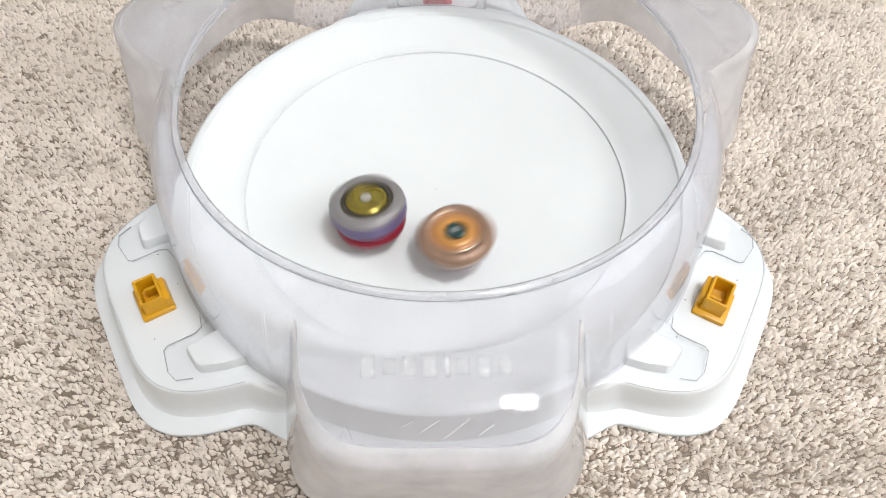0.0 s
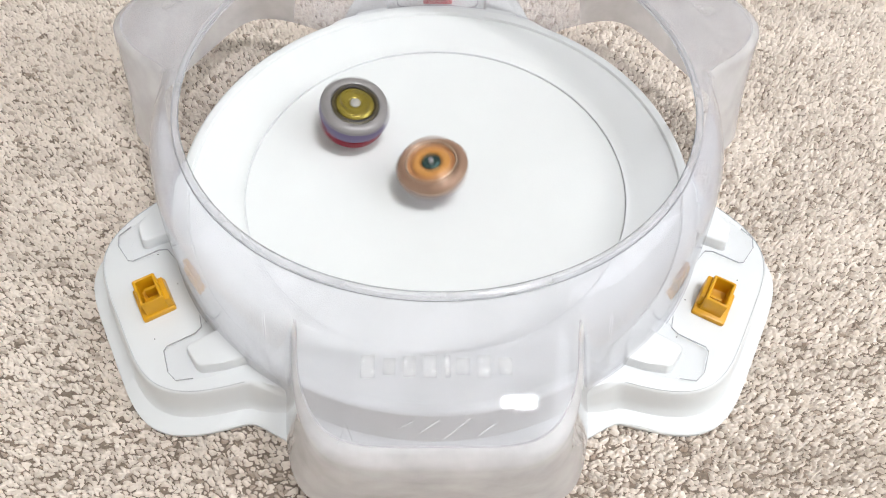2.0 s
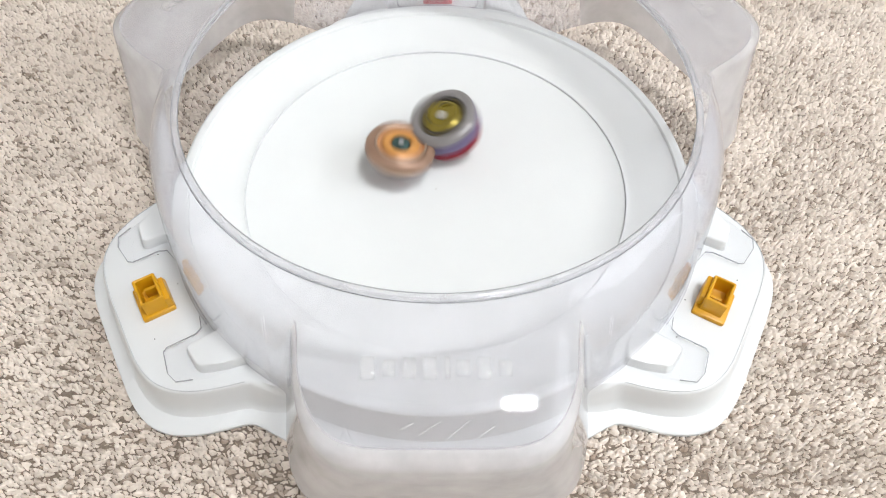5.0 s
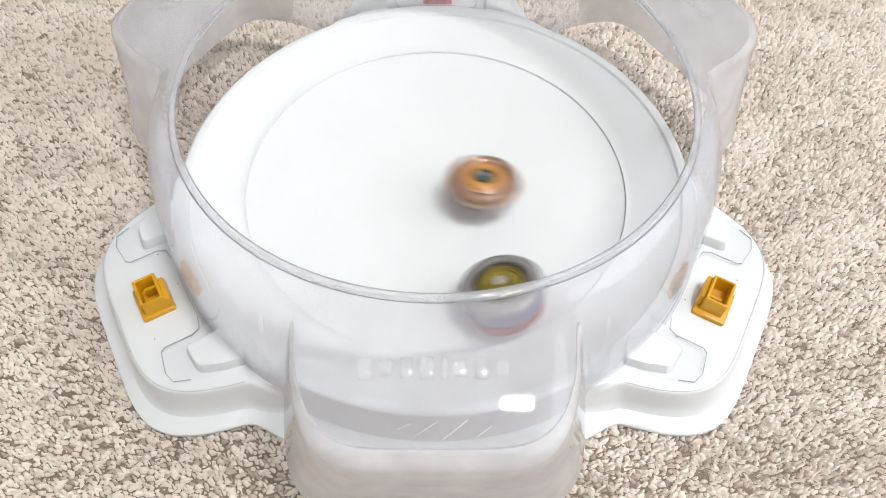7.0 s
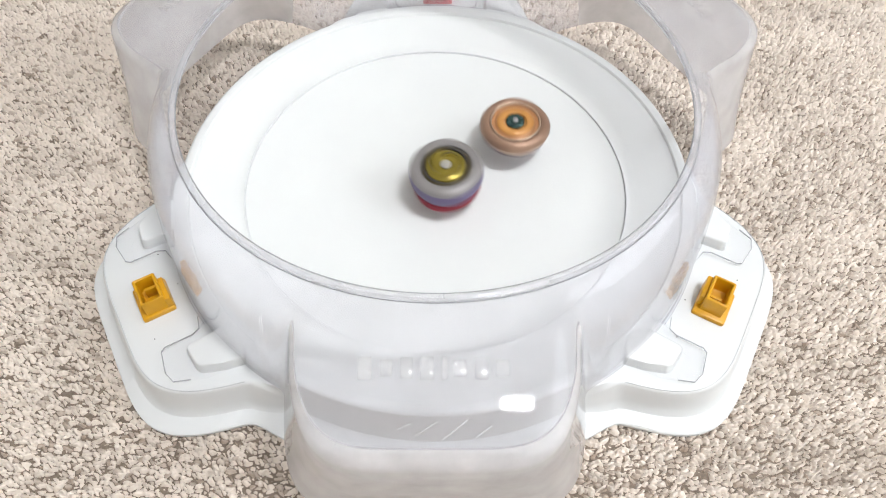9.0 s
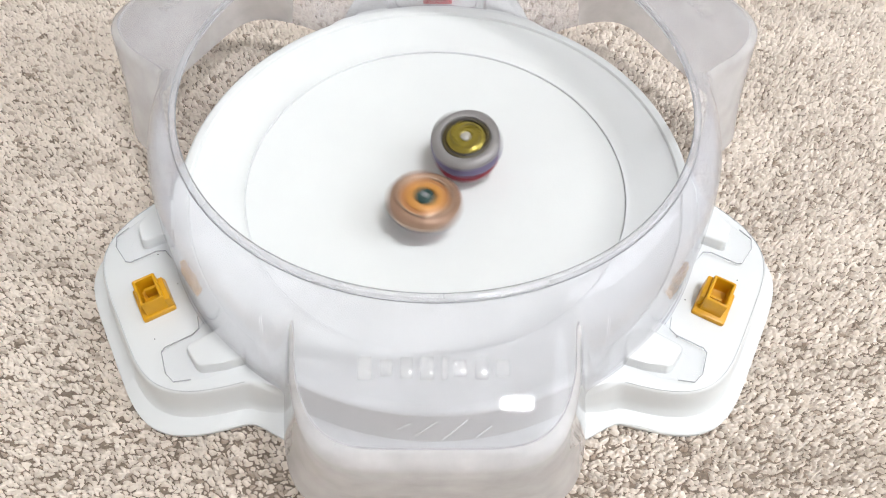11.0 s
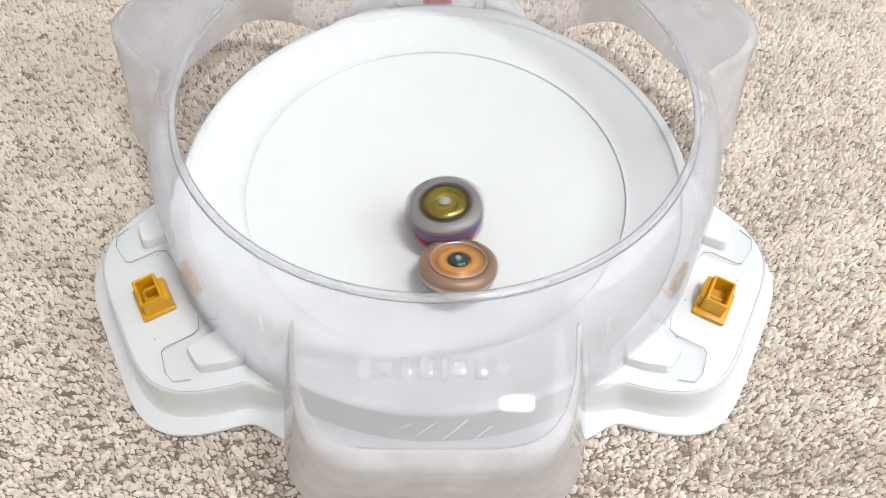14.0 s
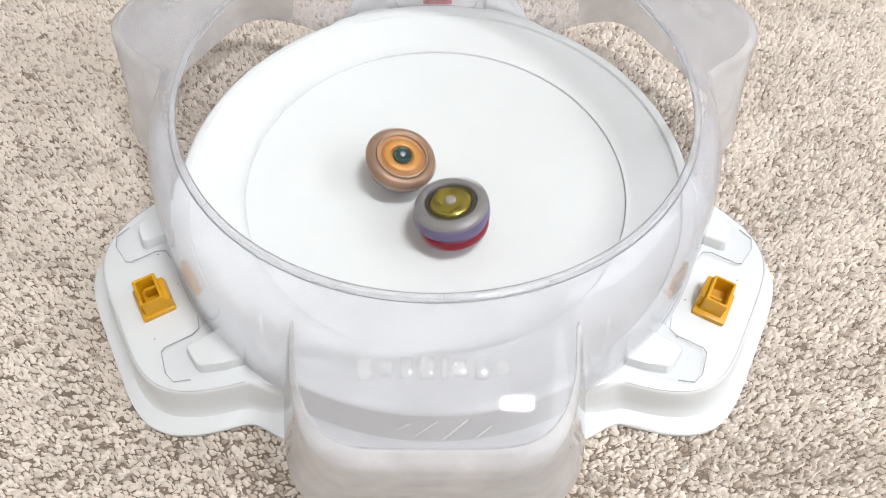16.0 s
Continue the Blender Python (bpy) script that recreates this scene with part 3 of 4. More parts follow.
# ---- spinning tops ----
def build_copper_top():
    top = thing("copper_spinning_top", "brown and orange metal spinning top with a teal centre, spinning", "spinning top", "spinning tops in the bowl")
    part("tip", turned([(0, 0), (0.0022, 0.0005), (0.0050, 0.0026), (0.0098, 0.0058), (0.0118, 0.0085), (0.0120, 0.0128), (0.0, 0.0130)], 48), RED, top, "red plastic tip")
    lump = lambda a, i: 0.020 * math.cos(4 * a) if i in (1, 2, 3) else 0
    part("weight_disc", turned([(0.0, 0.0127), (0.0150, 0.0125), (0.0200, 0.0143), (0.0222, 0.0170), (0.0200, 0.0190), (0.0, 0.0192)], 96, lump), STEEL_PALE, top, "pale grey weight disc")
    part("rim_band", turned([(0.0190, 0.0173), (0.0220, 0.0185), (0.0233, 0.0207), (0.0237, 0.0227), (0.0230, 0.0235), (0.0190, 0.0235)], 96,
                            lambda a, i: 0.022 * math.cos(4 * a) if i in (1, 2, 3, 4) else 0), COPPER_PALE, top, "pale copper rim band")
    part("outer_ring", turned([(0.0200, 0.0225), (0.0236, 0.0229), (0.0235, 0.0249), (0.0220, 0.0271), (0.0196, 0.0281), (0.0182, 0.0280), (0.0174, 0.0273), (0.0170, 0.0225)], 96,
                              lambda a, i: 0.022 * math.cos(4 * a) if i in (1, 2, 3) else 0), COPPER, top, "brown copper outer ring")
    part("lip", turned([(0.0171, 0.0235), (0.0171, 0.0279), (0.0166, 0.0282), (0.0161, 0.0278), (0.0158, 0.0235)], 96), COPPER_PALE, top, "thin pale lip")
    part("slope_ring", turned([(0.0160, 0.0225), (0.0159, 0.0263), (0.0140, 0.0259), (0.0126, 0.0269), (0.0124, 0.0225)], 96), COPPER_WARM, top, "brown orange sloping ring")
    part("inner_ring", turned([(0.0125, 0.0225), (0.0125, 0.0273), (0.0112, 0.0284), (0.0090, 0.0287), (0.0076, 0.0281), (0.0070, 0.0265), (0.0, 0.0262)], 96), ORANGE, top, "glossy orange ring")
    part("chip", turned([(0.0064, 0.0262), (0.0064, 0.0281), (0.0055, 0.0290), (0.0040, 0.0285), (0.0020, 0.0286), (0.0010, 0.0292), (0.0, 0.0292)], 10), TEAL, top, "faceted dark teal chip")
    # added pale cap: the chip's white glint put in as a part
    part("chip_glint", turned([(0.0020, 0.0284), (0.0018, 0.0295), (0.0009, 0.0299), (0.0, 0.0299)], 16), STEEL_PALE, top, "pale cap standing in for the glint on the chip")
    return top


def build_purple_top():
    top = thing("purple_spinning_top", "grey, purple and red spinning top with a gold centre, spinning", "spinning top", "spinning tops in the bowl")
    part("tip", turned([(0, 0), (0.0018, 0.0003), (0.0030, 0.0025), (0.0055, 0.0070), (0.0120, 0.0100), (0.0, 0.0105)], 48), DARK, top, "dark plastic tip")
    part("lower_disc", turned([(0.0, 0.0098), (0.0160, 0.0098), (0.0212, 0.0115), (0.0222, 0.0146), (0.0224, 0.0186), (0.0205, 0.0198), (0.0, 0.0200)], 96,
                              lambda a, i: 0.015 * math.cos(3 * a) if i in (2, 3, 4) else 0), RED, top, "crimson lower disc")
    part("layer", turned([(0.0200, 0.0193), (0.0228, 0.0203), (0.0236, 0.0227), (0.0236, 0.0283), (0.0225, 0.0306), (0.0190, 0.0308), (0.0185, 0.0196)], 96,
                         lambda a, i: 0.026 * math.cos(4 * a) if i in (1, 2, 3, 4) else 0), PURPLE, top, "purple side layer")
    part("top_ring", turned([(0.0232, 0.0293), (0.0230, 0.0318), (0.0214, 0.0334), (0.0182, 0.0340), (0.0166, 0.0335), (0.0160, 0.0322), (0.0158, 0.0283)], 96,
                            lambda a, i: 0.026 * math.cos(4 * a) if i in (0, 1, 2) else 0), STEEL, top, "grey metal top ring")
    part("core", turned([(0.0160, 0.0289), (0.0157, 0.0326), (0.0142, 0.0330), (0.0130, 0.0318), (0.0, 0.0316)], 72), OLIVE, top, "dark olive core")
    part("dome", turned([(0.0128, 0.0316), (0.0126, 0.0332), (0.0112, 0.0344), (0.0086, 0.0348), (0.0068, 0.0342), (0.0050, 0.0345), (0.0044, 0.0340), (0.0, 0.0339)], 72,
                        lambda a, i: 0.03 * math.cos(5 * a) if i in (3, 4, 5) else 0), GOLD, top, "olive gold dome")
    for k in range(3):
        arc = [(k * 2.094 + 0.17 * i, 0.0112 - 0.00052 * i) for i in range(10)]
        part("ridge", strip([(q * math.cos(a), q * math.sin(a)) for a, q in arc], 0.0349, 0.0013, 0.0008), GOLD, top, "raised gold swirl")
        part("slot", strip([(q * math.cos(a + 0.7), q * math.sin(a + 0.7)) for a, q in arc[1:7]], 0.0349, 0.0011, 0.0003), OLIVE, top, "dark slot")
    for k in range(2):
        arc = [(k * 3.14 + 0.2 * i, 0.0139) for i in range(8)]
        part("core_ridge", strip([(q * math.cos(a), q * math.sin(a)) for a, q in arc], 0.0331, 0.0016, 0.0007), DARK, top, "black core ridge")
    part("chip", turned([(0.0034, 0.0339), (0.0034, 0.0349), (0.0026, 0.0354), (0.0, 0.0355)], 24), CHIP, top, "pale grey centre chip")
    return top


build_room()
build_ceiling_lamp()
build_carpet()
build_arena()
cover = build_cover()
purple_top = build_purple_top()
copper_top = build_copper_top()


# ---- what moves ----
def on_bowl(x, y, lean_x, lean_y, spin):
    """A top that stands on the bowl at (x, y), leaning towards +x and +y by so many degrees."""
    lean = Vector((math.tan(radians(lean_x)), math.tan(radians(lean_y)), 1)).normalized()
    q = Vector((0, 0, 1)).rotation_difference(lean)
    return Matrix.Translation((x, y, bowl_z(math.hypot(x, y)))) @ q.to_matrix().to_4x4() @ pose(0, 0, 0, 0, 0, spin)


def spun(rate, marks):
    """Rows for walk(): the marks (seconds, x, y, lean x, lean y), filled in smoothly, with the top turning rate degrees every thirtieth of a second."""
    out, k = [], 0
    for i in range(len(marks) - 1):
        p = [Vector(marks[min(max(j, 0), len(marks) - 1)][1:3] + marks[min(max(j, 0), len(marks) - 1)][3:5]) for j in (i - 1, i, i + 1, i + 2)]
        t0, t1 = marks[i][0], marks[i + 1][0]
        n = round((t1 - t0) * FPS)
        for j in range(n):
            s = j / n
            v = 0.5 * (2 * p[1] + (p[2] - p[0]) * s + (2 * p[0] - 5 * p[1] + 4 * p[2] - p[3]) * s * s + (3 * p[1] - p[0] - 3 * p[2] + p[3]) * s ** 3)
            out.append((t0 + j / FPS, on_bowl(v[0], v[1], v[2], v[3], rate * k)))
            k += 1
    t, x, y, lx, ly = marks[-1]
    return out + [(t, on_bowl(x, y, lx, ly, rate * k))]


def motions():
    # the cover is knocked a few millimetres along
    walk(cover, [(0, pose(0.0010, 0.0008, 0)), (2, pose(0.0010, 0.0008, 0)), (2.2, pose(0.0010, 0, 0)), (4.2, pose(0.0010, 0, 0)), (6.4, pose(0.0005, 0, 0)), (6.8, pose(-0.0002, 0, 0)), (16, pose(-0.0002, 0, 0))])
    walk(purple_top, spun(-80, [
        (0, -0.0398, -0.0398, -5, 8), (0.1, -0.0442, -0.0226, -3, 7), (0.2, -0.0606, -0.0068, 0, 7), (0.3, -0.0679, 0.0042, 3, 7), (0.4, -0.0628, 0.0028, 4, 8),
        (0.5, -0.0472, -0.0053, 5, 10), (0.6, -0.0395, -0.0103, 5, 10), (0.7, -0.0787, 0.0052, 10, 8), (0.8, -0.1050, 0.0130, 13, 7), (0.9, -0.1196, 0.0094, 15, 7),
        (1, -0.1146, -0.0056, 16, 8), (1.1, -0.0938, -0.0231, 15, 8), (1.2, -0.0637, -0.0297, 13, 7), (1.3, -0.0552, -0.0325, 13, 6), (1.4, -0.0521, -0.0157, 13, 3),
        (1.5, -0.0496, 0.0150, 13, -2), (1.6, -0.0530, 0.0486, 13, -5), (1.7, -0.0586, 0.0722, 13, -8), (1.8, -0.0657, 0.0754, 13, -9), (1.9, -0.0650, 0.0665, 13, -9),
        (2, -0.0611, 0.0491, 12, -9), (2.1, -0.0858, 0.0707, 13, -10), (2.2, -0.1210, 0.0956, 15, -11), (2.3, -0.1278, 0.0983, 15, -10), (2.4, -0.1218, 0.1031, 14, -10),
        (2.5, -0.1051, 0.1061, 11, -9), (2.6, -0.0800, 0.0946, 10, -9), (2.7, -0.0454, 0.0663, 8, -8), (2.8, 0.0102, 0.0621, 4, -9), (2.9, 0.0602, 0.0692, 0, -10),
        (3, 0.0931, 0.0688, -2, -12), (3.1, 0.0946, 0.0542, -3, -12), (3.2, 0.0683, 0.0342, -2, -11), (3.3, 0.0268, 0.0143, 1, -11), (3.4, 0.0217, 0.0126, -0, -12),
        (3.5, 0.0291, 0.0217, -2, -14), (3.6, 0.0404, 0.0299, -5, -13), (3.7, 0.0481, 0.0405, -8, -12), (3.8, 0.0490, 0.0610, -10, -12), (3.9, 0.0267, 0.0715, -10, -11),
        (4, -0.0060, 0.0406, -9, -7), (4.1, -0.0124, -0.0042, -8, -4), (4.2, 0.0002, -0.0212, -10, -2), (4.3, 0.0018, -0.0173, -10, -2), (4.4, 0.0033, -0.0163, -11, -2),
        (4.5, 0.0103, -0.0177, -11, -2), (4.6, 0.0218, -0.0148, -13, -2), (4.7, 0.0324, -0.0041, -14, -2), (4.8, 0.0356, 0.0124, -16, -3), (4.9, 0.0290, 0.0291, -17, -4),
        (5, 0.0141, 0.0400, -18, -6), (5.1, -0.0042, 0.0417, -18, -8), (5.2, -0.0205, 0.0338, -18, -9), (5.3, -0.0303, 0.0192, -17, -9), (5.4, -0.0313, 0.0024, -16, -9),
        (5.5, -0.0248, -0.0124, -16, -9), (5.6, -0.0137, -0.0233, -17, -8), (5.7, 0.0013, -0.0292, -18, -7), (5.8, 0.0183, -0.0289, -19, -7), (5.9, 0.0352, -0.0223, -21, -7),
        (6, 0.0503, -0.0099, -22, -8), (6.1, 0.0627, 0.0071, -23, -9), (6.2, 0.0728, 0.0274, -24, -10), (6.3, 0.0815, 0.0494, -24, -11), (6.4, 0.0411, 0.0289, -21, -10),
        (6.5, 0.0093, -0.0000, -18, -8), (6.6, -0.0058, -0.0320, -15, -3), (6.7, -0.0070, -0.0638, -13, 2), (6.8, 0.0048, -0.0873, -13, 7), (6.9, 0.0268, -0.1015, -14, 11),
        (7, 0.0440, -0.1038, -15, 14), (7.1, 0.0627, -0.0984, -15, 15), (7.2, 0.0715, -0.0894, -15, 15), (7.3, 0.0507, -0.0891, -11, 15), (7.4, 0.0190, -0.0851, -7, 15),
        (7.5, -0.0151, -0.0761, -3, 15), (7.6, -0.0413, -0.0708, 2, 14), (7.7, -0.0609, -0.0704, 5, 14), (7.8, -0.0721, -0.0711, 8, 15), (7.9, -0.0721, -0.0735, 10, 15),
        (8, -0.0582, -0.0565, 11, 13), (8.1, -0.0468, -0.0275, 8, 9), (8.2, -0.0444, 0.0054, 7, 4), (8.3, -0.0665, -0.0170, 8, 5), (8.4, -0.0607, -0.0411, 7, 5),
        (8.5, -0.0283, -0.0468, 3, 4), (8.6, 0.0041, -0.0323, -1, 2), (8.7, 0.0131, -0.0264, -2, 1), (8.8, 0.0133, -0.0275, -3, 1), (8.9, 0.0147, -0.0186, -3, -0),
        (9, 0.0079, -0.0059, -3, -2), (9.1, -0.0037, -0.0065, -2, -2), (9.2, -0.0092, -0.0137, -1, -2), (9.3, 0.0010, -0.0149, -1, -2), (9.4, 0.0108, -0.0137, -1, -2),
        (9.5, 0.0195, -0.0089, -1, -2), (9.6, 0.0255, -0.0000, -2, -2), (9.7, 0.0266, 0.0114, -3, -2), (9.8, 0.0218, 0.0231, -4, -3), (9.9, 0.0113, 0.0316, -5, -5),
        (10, -0.0026, 0.0336, -5, -6), (10.1, -0.0161, 0.0280, -4, -8), (10.2, -0.0247, 0.0162, -2, -9), (10.3, -0.0256, 0.0014, -1, -9), (10.4, -0.0185, -0.0114, 0, -8),
        (10.5, -0.0059, -0.0183, 0, -6), (10.6, 0.0079, -0.0178, -1, -6), (10.7, 0.0189, -0.0108, -2, -6), (10.8, 0.0254, -0.0003, -3, -6), (10.9, 0.0261, 0.0114, -4, -7),
        (11, 0.0217, 0.0215, -4, -8), (11.1, 0.0136, 0.0285, -4, -9), (11.2, 0.0036, 0.0322, -4, -10), (11.3, -0.0073, 0.0339, -4, -10), (11.4, -0.0283, 0.0396, -2, -11),
        (11.5, -0.0388, 0.0203, -1, -9), (11.6, -0.0259, -0.0076, -1, -5), (11.7, 0.0017, -0.0169, -4, -3), (11.8, 0.0268, -0.0123, -6, -2), (11.9, 0.0351, 0.0145, -6, -3),
        (12, 0.0309, 0.0393, -5, -4), (12.1, 0.0133, 0.0506, -3, -5), (12.2, -0.0103, 0.0381, -0, -4), (12.3, -0.0194, 0.0136, 1, -1), (12.4, -0.0278, 0.0209, 2, -2),
        (12.5, -0.0361, 0.0219, 3, -2), (12.6, -0.0338, 0.0125, 2, -3), (12.7, -0.0179, 0.0006, -1, -3), (12.8, 0.0054, -0.0011, -5, -4), (12.9, 0.0265, 0.0026, -8, -6),
        (13, 0.0430, 0.0259, -11, -9), (13.1, 0.0497, 0.0504, -10, -10), (13.2, 0.0447, 0.0700, -7, -10), (13.3, 0.0220, 0.0697, -4, -9), (13.4, 0.0039, 0.0515, -0, -6),
        (13.5, -0.0154, 0.0420, 3, -4), (13.6, -0.0207, 0.0181, 3, -2), (13.7, -0.0278, 0.0045, 3, -1), (13.8, -0.0245, -0.0160, 2, 1), (13.9, -0.0116, -0.0327, -0, 3),
        (14, 0.0073, -0.0392, -3, 4), (14.1, 0.0183, -0.0285, -4, 3), (14.2, 0.0265, -0.0113, -5, 1), (14.3, 0.0238, 0.0094, -5, -1), (14.4, 0.0151, 0.0276, -4, -3),
        (14.5, 0.0019, 0.0417, -4, -4), (14.6, -0.0134, 0.0426, -3, -6), (14.7, -0.0244, 0.0298, -2, -7), (14.8, -0.0238, 0.0221, -3, -8), (14.9, -0.0118, 0.0133, -4, -9),
        (15, 0.0037, 0.0057, -7, -10), (15.1, 0.0213, -0.0025, -8, -8), (15.2, 0.0360, -0.0060, -10, -6), (15.3, 0.0481, -0.0074, -11, -5), (15.4, 0.0547, -0.0020, -11, -4),
        (15.5, 0.0613, 0.0055, -12, -3), (15.6, 0.0524, 0.0072, -11, -2), (15.7, 0.0350, 0.0023, -9, 0), (15.8, 0.0259, -0.0117, -8, 3), (15.9, 0.0178, -0.0288, -7, 6),
        (16, 0.0130, -0.0413, -7, 9),
    ]))
    walk(copper_top, spun(83, [
        (0, 0.0141, -0.0579, -5, 6), (0.1, 0.0447, -0.0460, -8, 5), (0.2, 0.0681, -0.0411, -11, 6), (0.3, 0.0716, -0.0363, -11, 6), (0.4, 0.0598, -0.0338, -11, 6),
        (0.5, 0.0370, -0.0323, -9, 6), (0.6, 0.0266, -0.0326, -8, 5), (0.7, 0.0581, -0.0408, -11, 6), (0.8, 0.0641, -0.0419, -11, 6), (0.9, 0.0527, -0.0411, -10, 5),
        (1, 0.0342, -0.0348, -9, 4), (1.1, 0.0170, -0.0268, -8, 3), (1.2, 0.0057, -0.0108, -8, 1), (1.3, 0.0246, 0.0142, -11, -2), (1.4, 0.0454, 0.0334, -14, -3),
        (1.5, 0.0555, 0.0363, -16, -3), (1.6, 0.0570, 0.0284, -16, -3), (1.7, 0.0480, 0.0166, -14, -2), (1.8, 0.0323, 0.0021, -12, -0), (1.9, 0.0173, -0.0021, -10, -0),
        (2, 0.0004, 0.0011, -8, -0), (2.1, 0.0356, -0.0393, -11, 3), (2.2, 0.1177, -0.0862, -20, 9), (2.3, 0.0938, -0.0982, -18, 10), (2.4, 0.0436, -0.0889, -12, 7),
        (2.5, -0.0125, -0.0666, -6, 4), (2.6, -0.0485, -0.0293, -1, -1), (2.7, -0.0663, 0.0086, 2, -4), (2.8, -0.0886, 0.0112, 6, -5), (2.9, -0.1015, 0.0101, 9, -5),
        (3, -0.0946, 0.0150, 10, -5), (3.1, -0.0778, 0.0149, 10, -4), (3.2, -0.0557, 0.0117, 9, -3), (3.3, -0.0344, 0.0036, 7, -2), (3.4, -0.0466, -0.0091, 9, 0),
        (3.5, -0.0500, -0.0208, 11, 2), (3.6, -0.0470, -0.0283, 10, 4), (3.7, -0.0433, -0.0354, 10, 5), (3.8, -0.0388, -0.0396, 9, 6), (3.9, -0.0321, -0.0452, 8, 7),
        (4, -0.0235, -0.0478, 7, 7), (4.1, -0.0137, -0.0597, 6, 8), (4.2, -0.0012, -0.0804, 5, 10), (4.3, 0.0266, -0.0596, 6, 10), (4.4, 0.0491, -0.0330, 6, 11),
        (4.5, 0.0558, -0.0008, 6, 11), (4.6, 0.0453, 0.0274, 5, 11), (4.7, 0.0230, 0.0433, 5, 10), (4.8, -0.0015, 0.0439, 5, 8), (4.9, -0.0198, 0.0318, 6, 7),
        (5, -0.0270, 0.0136, 8, 6), (5.1, -0.0225, -0.0035, 10, 7), (5.2, -0.0097, -0.0137, 11, 8), (5.3, 0.0056, -0.0140, 11, 10), (5.4, 0.0173, -0.0054, 10, 11),
        (5.5, 0.0215, 0.0082, 8, 11), (5.6, 0.0175, 0.0232, 8, 10), (5.7, 0.0042, 0.0341, 8, 8), (5.8, -0.0151, 0.0358, 9, 7), (5.9, -0.0355, 0.0258, 10, 6),
        (6, -0.0516, 0.0042, 11, 7), (6.1, -0.0599, -0.0270, 12, 7), (6.2, -0.0604, -0.0644, 12, 7), (6.3, -0.0561, -0.1048, 12, 7), (6.4, -0.1016, -0.0986, 17, 7),
        (6.5, -0.1204, -0.0665, 18, 4), (6.6, -0.1097, -0.0454, 17, 6), (6.7, -0.0830, -0.0260, 14, 9), (6.8, -0.0489, -0.0116, 10, 9), (6.9, -0.0108, -0.0082, 6, 9),
        (7, 0.0302, -0.0163, 1, 11), (7.1, 0.0684, -0.0329, -6, 15), (7.2, 0.0953, -0.0302, -14, 15), (7.3, 0.1210, -0.0002, -21, 17), (7.4, 0.1208, 0.0170, -25, 15),
        (7.5, 0.1031, 0.0250, -29, 8), (7.6, 0.0761, 0.0266, -24, 1), (7.7, 0.0503, 0.0336, -22, -5), (7.8, 0.0256, 0.0452, -17, -10), (7.9, 0.0055, 0.0599, -13, -13),
        (8, -0.0066, 0.0724, -10, -17), (8.1, -0.0162, 0.0708, -1, -15), (8.2, -0.0200, 0.0675, 4, -15), (8.3, 0.0100, 0.1068, 5, -13), (8.4, 0.0240, 0.1080, 5, -13),
        (8.5, 0.0255, 0.0875, 7, -11), (8.6, 0.0239, 0.0577, 5, -7), (8.7, 0.0350, 0.0536, 3, -6), (8.8, 0.0475, 0.0556, 1, -5), (8.9, 0.0512, 0.0470, -0, -3),
        (9, 0.0539, 0.0350, -1, -1), (9.1, 0.0529, 0.0264, -1, 0), (9.2, 0.0512, 0.0174, -1, 1), (9.3, 0.0359, 0.0281, -1, 1), (9.4, 0.0198, 0.0355, -2, 1),
        (9.5, 0.0034, 0.0374, -2, 1), (9.6, -0.0115, 0.0322, -1, 0), (9.7, -0.0217, 0.0209, -1, -0), (9.8, -0.0242, 0.0062, 1, 0), (9.9, -0.0182, -0.0074, 2, 1),
        (10, -0.0056, -0.0150, 3, 3), (10.1, 0.0090, -0.0138, 2, 5), (10.2, 0.0198, -0.0042, 1, 6), (10.3, 0.0226, 0.0098, -1, 6), (10.4, 0.0162, 0.0228, -2, 5),
        (10.5, 0.0032, 0.0293, -2, 3), (10.6, -0.0116, 0.0269, -1, 2), (10.7, -0.0226, 0.0162, 1, 2), (10.8, -0.0267, 0.0008, 2, 3), (10.9, -0.0219, -0.0160, 3, 4),
        (11, -0.0084, -0.0301, 3, 5), (11.1, 0.0118, -0.0390, 2, 6), (11.2, 0.0361, -0.0427, 2, 6), (11.3, 0.0624, -0.0431, 2, 6), (11.4, 0.0638, -0.0666, 1, 9),
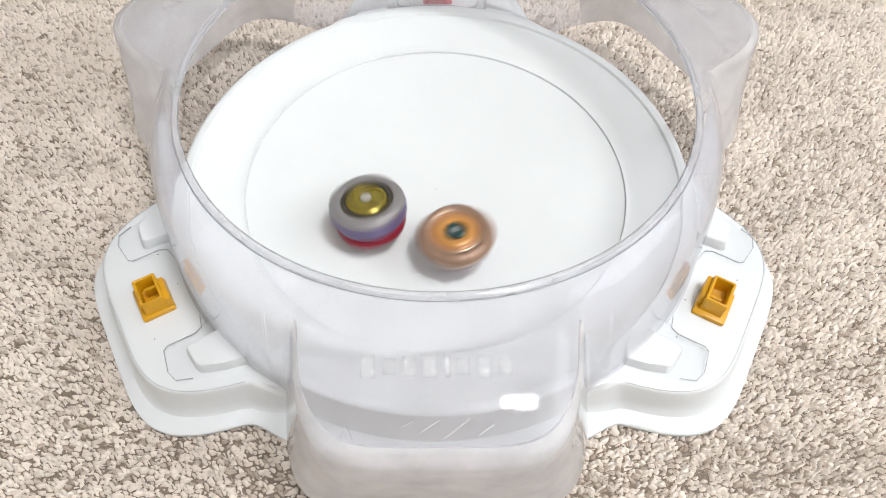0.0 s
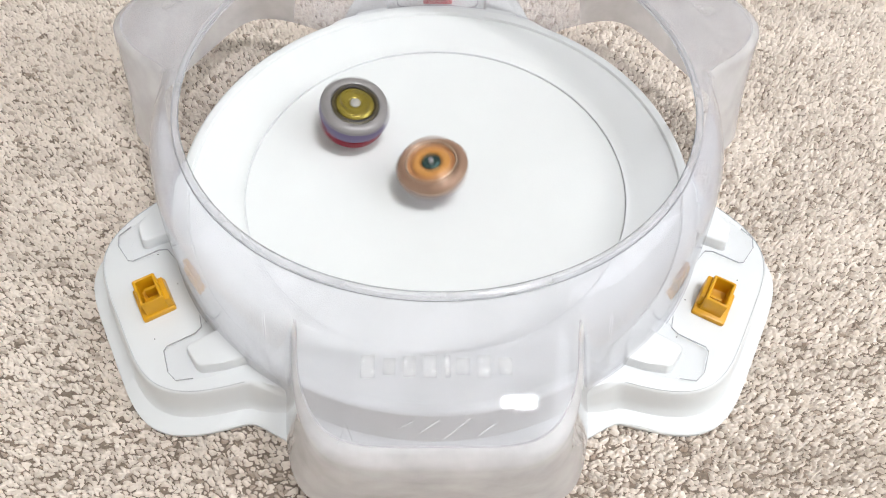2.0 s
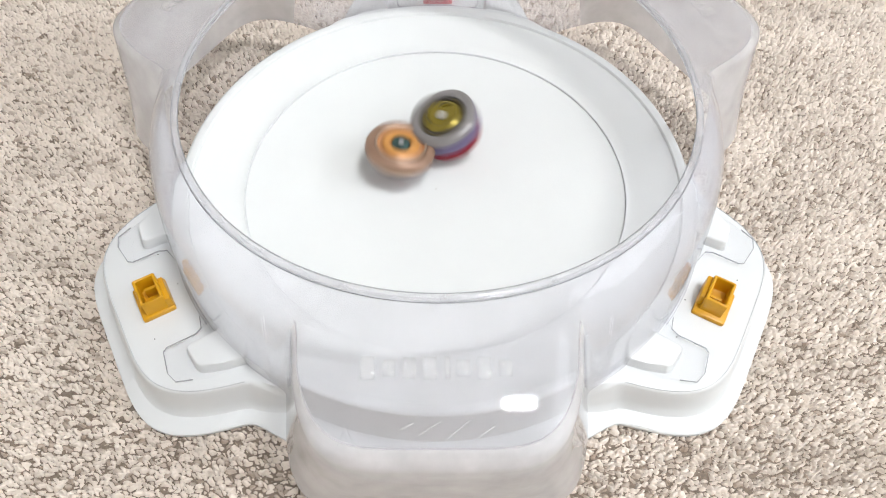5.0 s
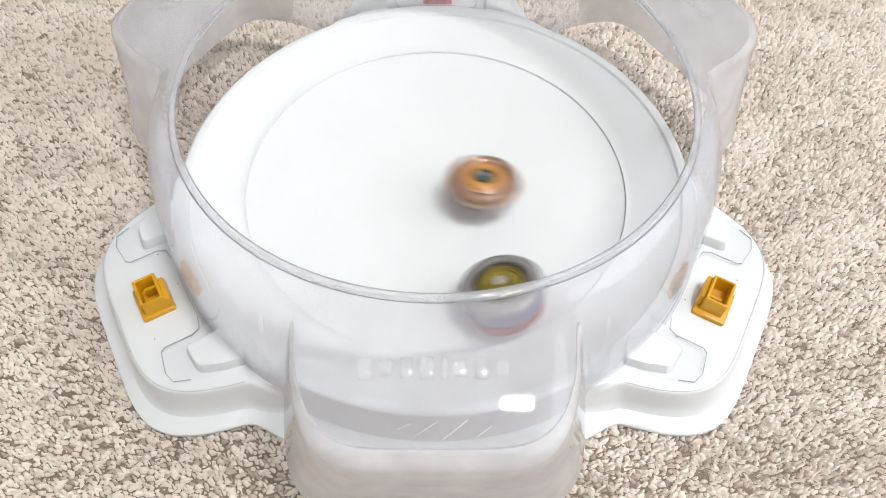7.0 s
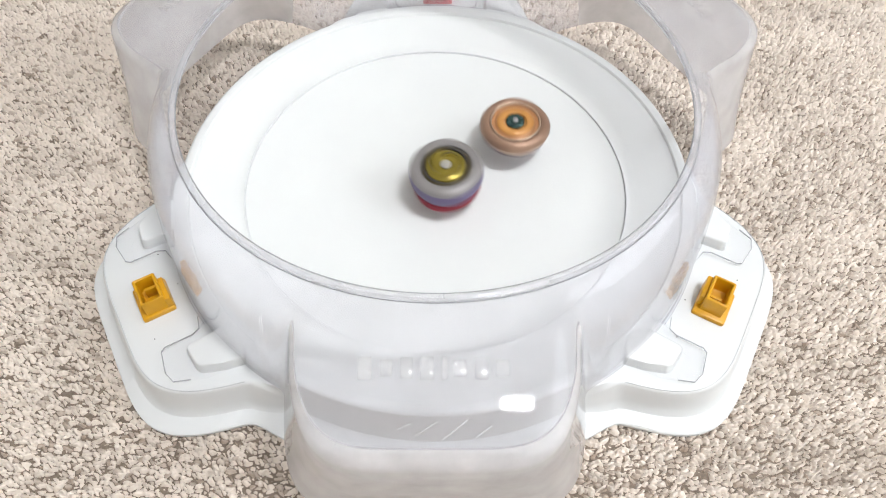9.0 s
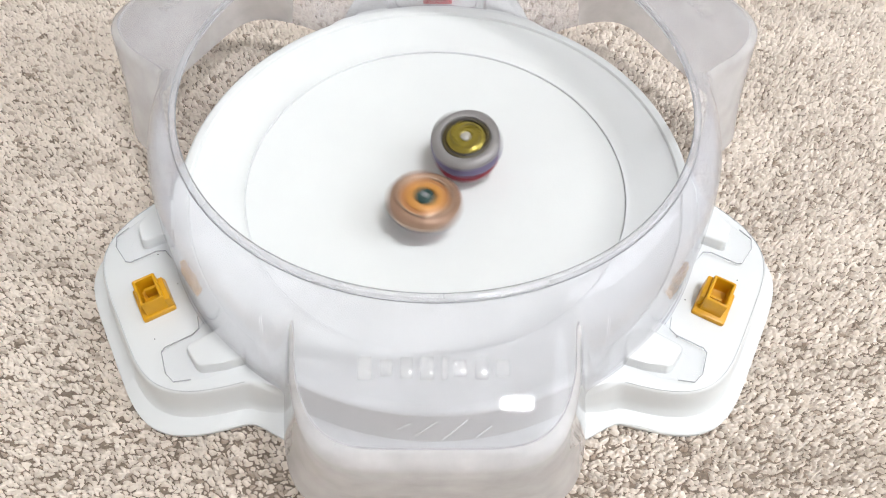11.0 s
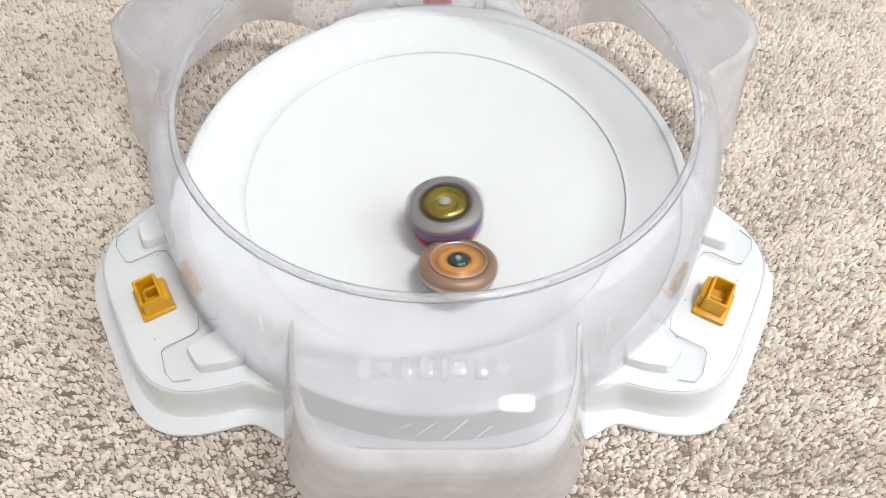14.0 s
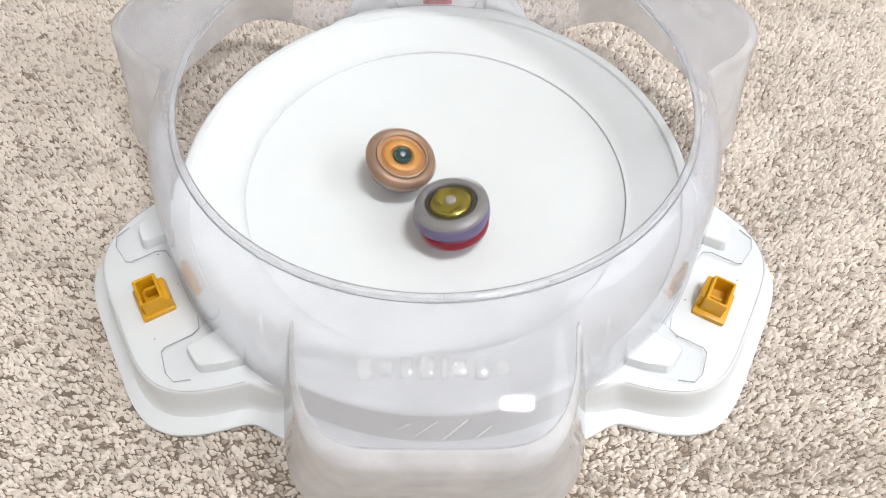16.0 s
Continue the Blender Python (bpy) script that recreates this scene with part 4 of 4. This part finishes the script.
        (11.5, 0.0578, -0.0724, 1, 11), (11.6, 0.0527, -0.0721, -3, 11), (11.7, 0.0483, -0.0655, -7, 11), (11.8, 0.0433, -0.0598, -8, 8), (11.9, 0.0380, -0.0567, -9, 4),
        (12, 0.0323, -0.0533, -10, 1), (12.1, 0.0236, -0.0496, -8, -2), (12.2, 0.0113, -0.0427, -5, -5), (12.3, -0.0052, -0.0373, 1, -3), (12.4, -0.0004, -0.0809, 6, 4),
        (12.5, -0.0086, -0.1156, 10, 11), (12.6, -0.0269, -0.1215, 21, 19), (12.7, -0.0260, -0.0929, 12, 19), (12.8, -0.0179, -0.0713, 1, 20), (12.9, 0.0035, -0.0431, -13, 16),
        (13, 0.0199, -0.0270, -16, 12), (13.1, 0.0277, -0.0185, -17, 6), (13.2, 0.0295, -0.0089, -18, 4), (13.3, 0.0260, 0.0015, -17, -6), (13.4, 0.0211, 0.0025, -12, -13),
        (13.5, 0.0099, -0.0107, 5, -14), (13.6, 0.0042, -0.0194, 9, -8), (13.7, 0.0119, -0.0523, 9, 1), (13.8, 0.0106, -0.0782, 9, 11), (13.9, 0.0137, -0.0869, 5, 16),
        (14, 0.0126, -0.0852, 1, 19), (14.1, 0.0177, -0.0851, -10, 18), (14.2, 0.0192, -0.0692, -16, 11), (14.3, 0.0185, -0.0435, -16, 3), (14.4, 0.0131, -0.0249, -13, -3),
        (14.5, 0.0041, -0.0198, -7, -5), (14.6, -0.0072, -0.0145, 3, -11), (14.7, -0.0139, -0.0211, 8, -11), (14.8, -0.0238, -0.0412, 12, -3), (14.9, -0.0298, -0.0525, 15, 7),
        (15, -0.0284, -0.0525, 13, 13), (15.1, -0.0258, -0.0534, 4, 18), (15.2, -0.0162, -0.0485, -9, 17), (15.3, -0.0027, -0.0326, -15, 11), (15.4, 0.0050, -0.0112, -17, 1),
        (15.5, -0.0062, 0.0083, -10, -11), (15.6, -0.0159, 0.0199, -2, -14), (15.7, -0.0222, 0.0258, 3, -24), (15.8, -0.0291, 0.0227, 7, -19), (15.9, -0.0319, 0.0161, 12, -11),
        (16, -0.0291, 0.0094, 15, -6),
    ]))


motions()
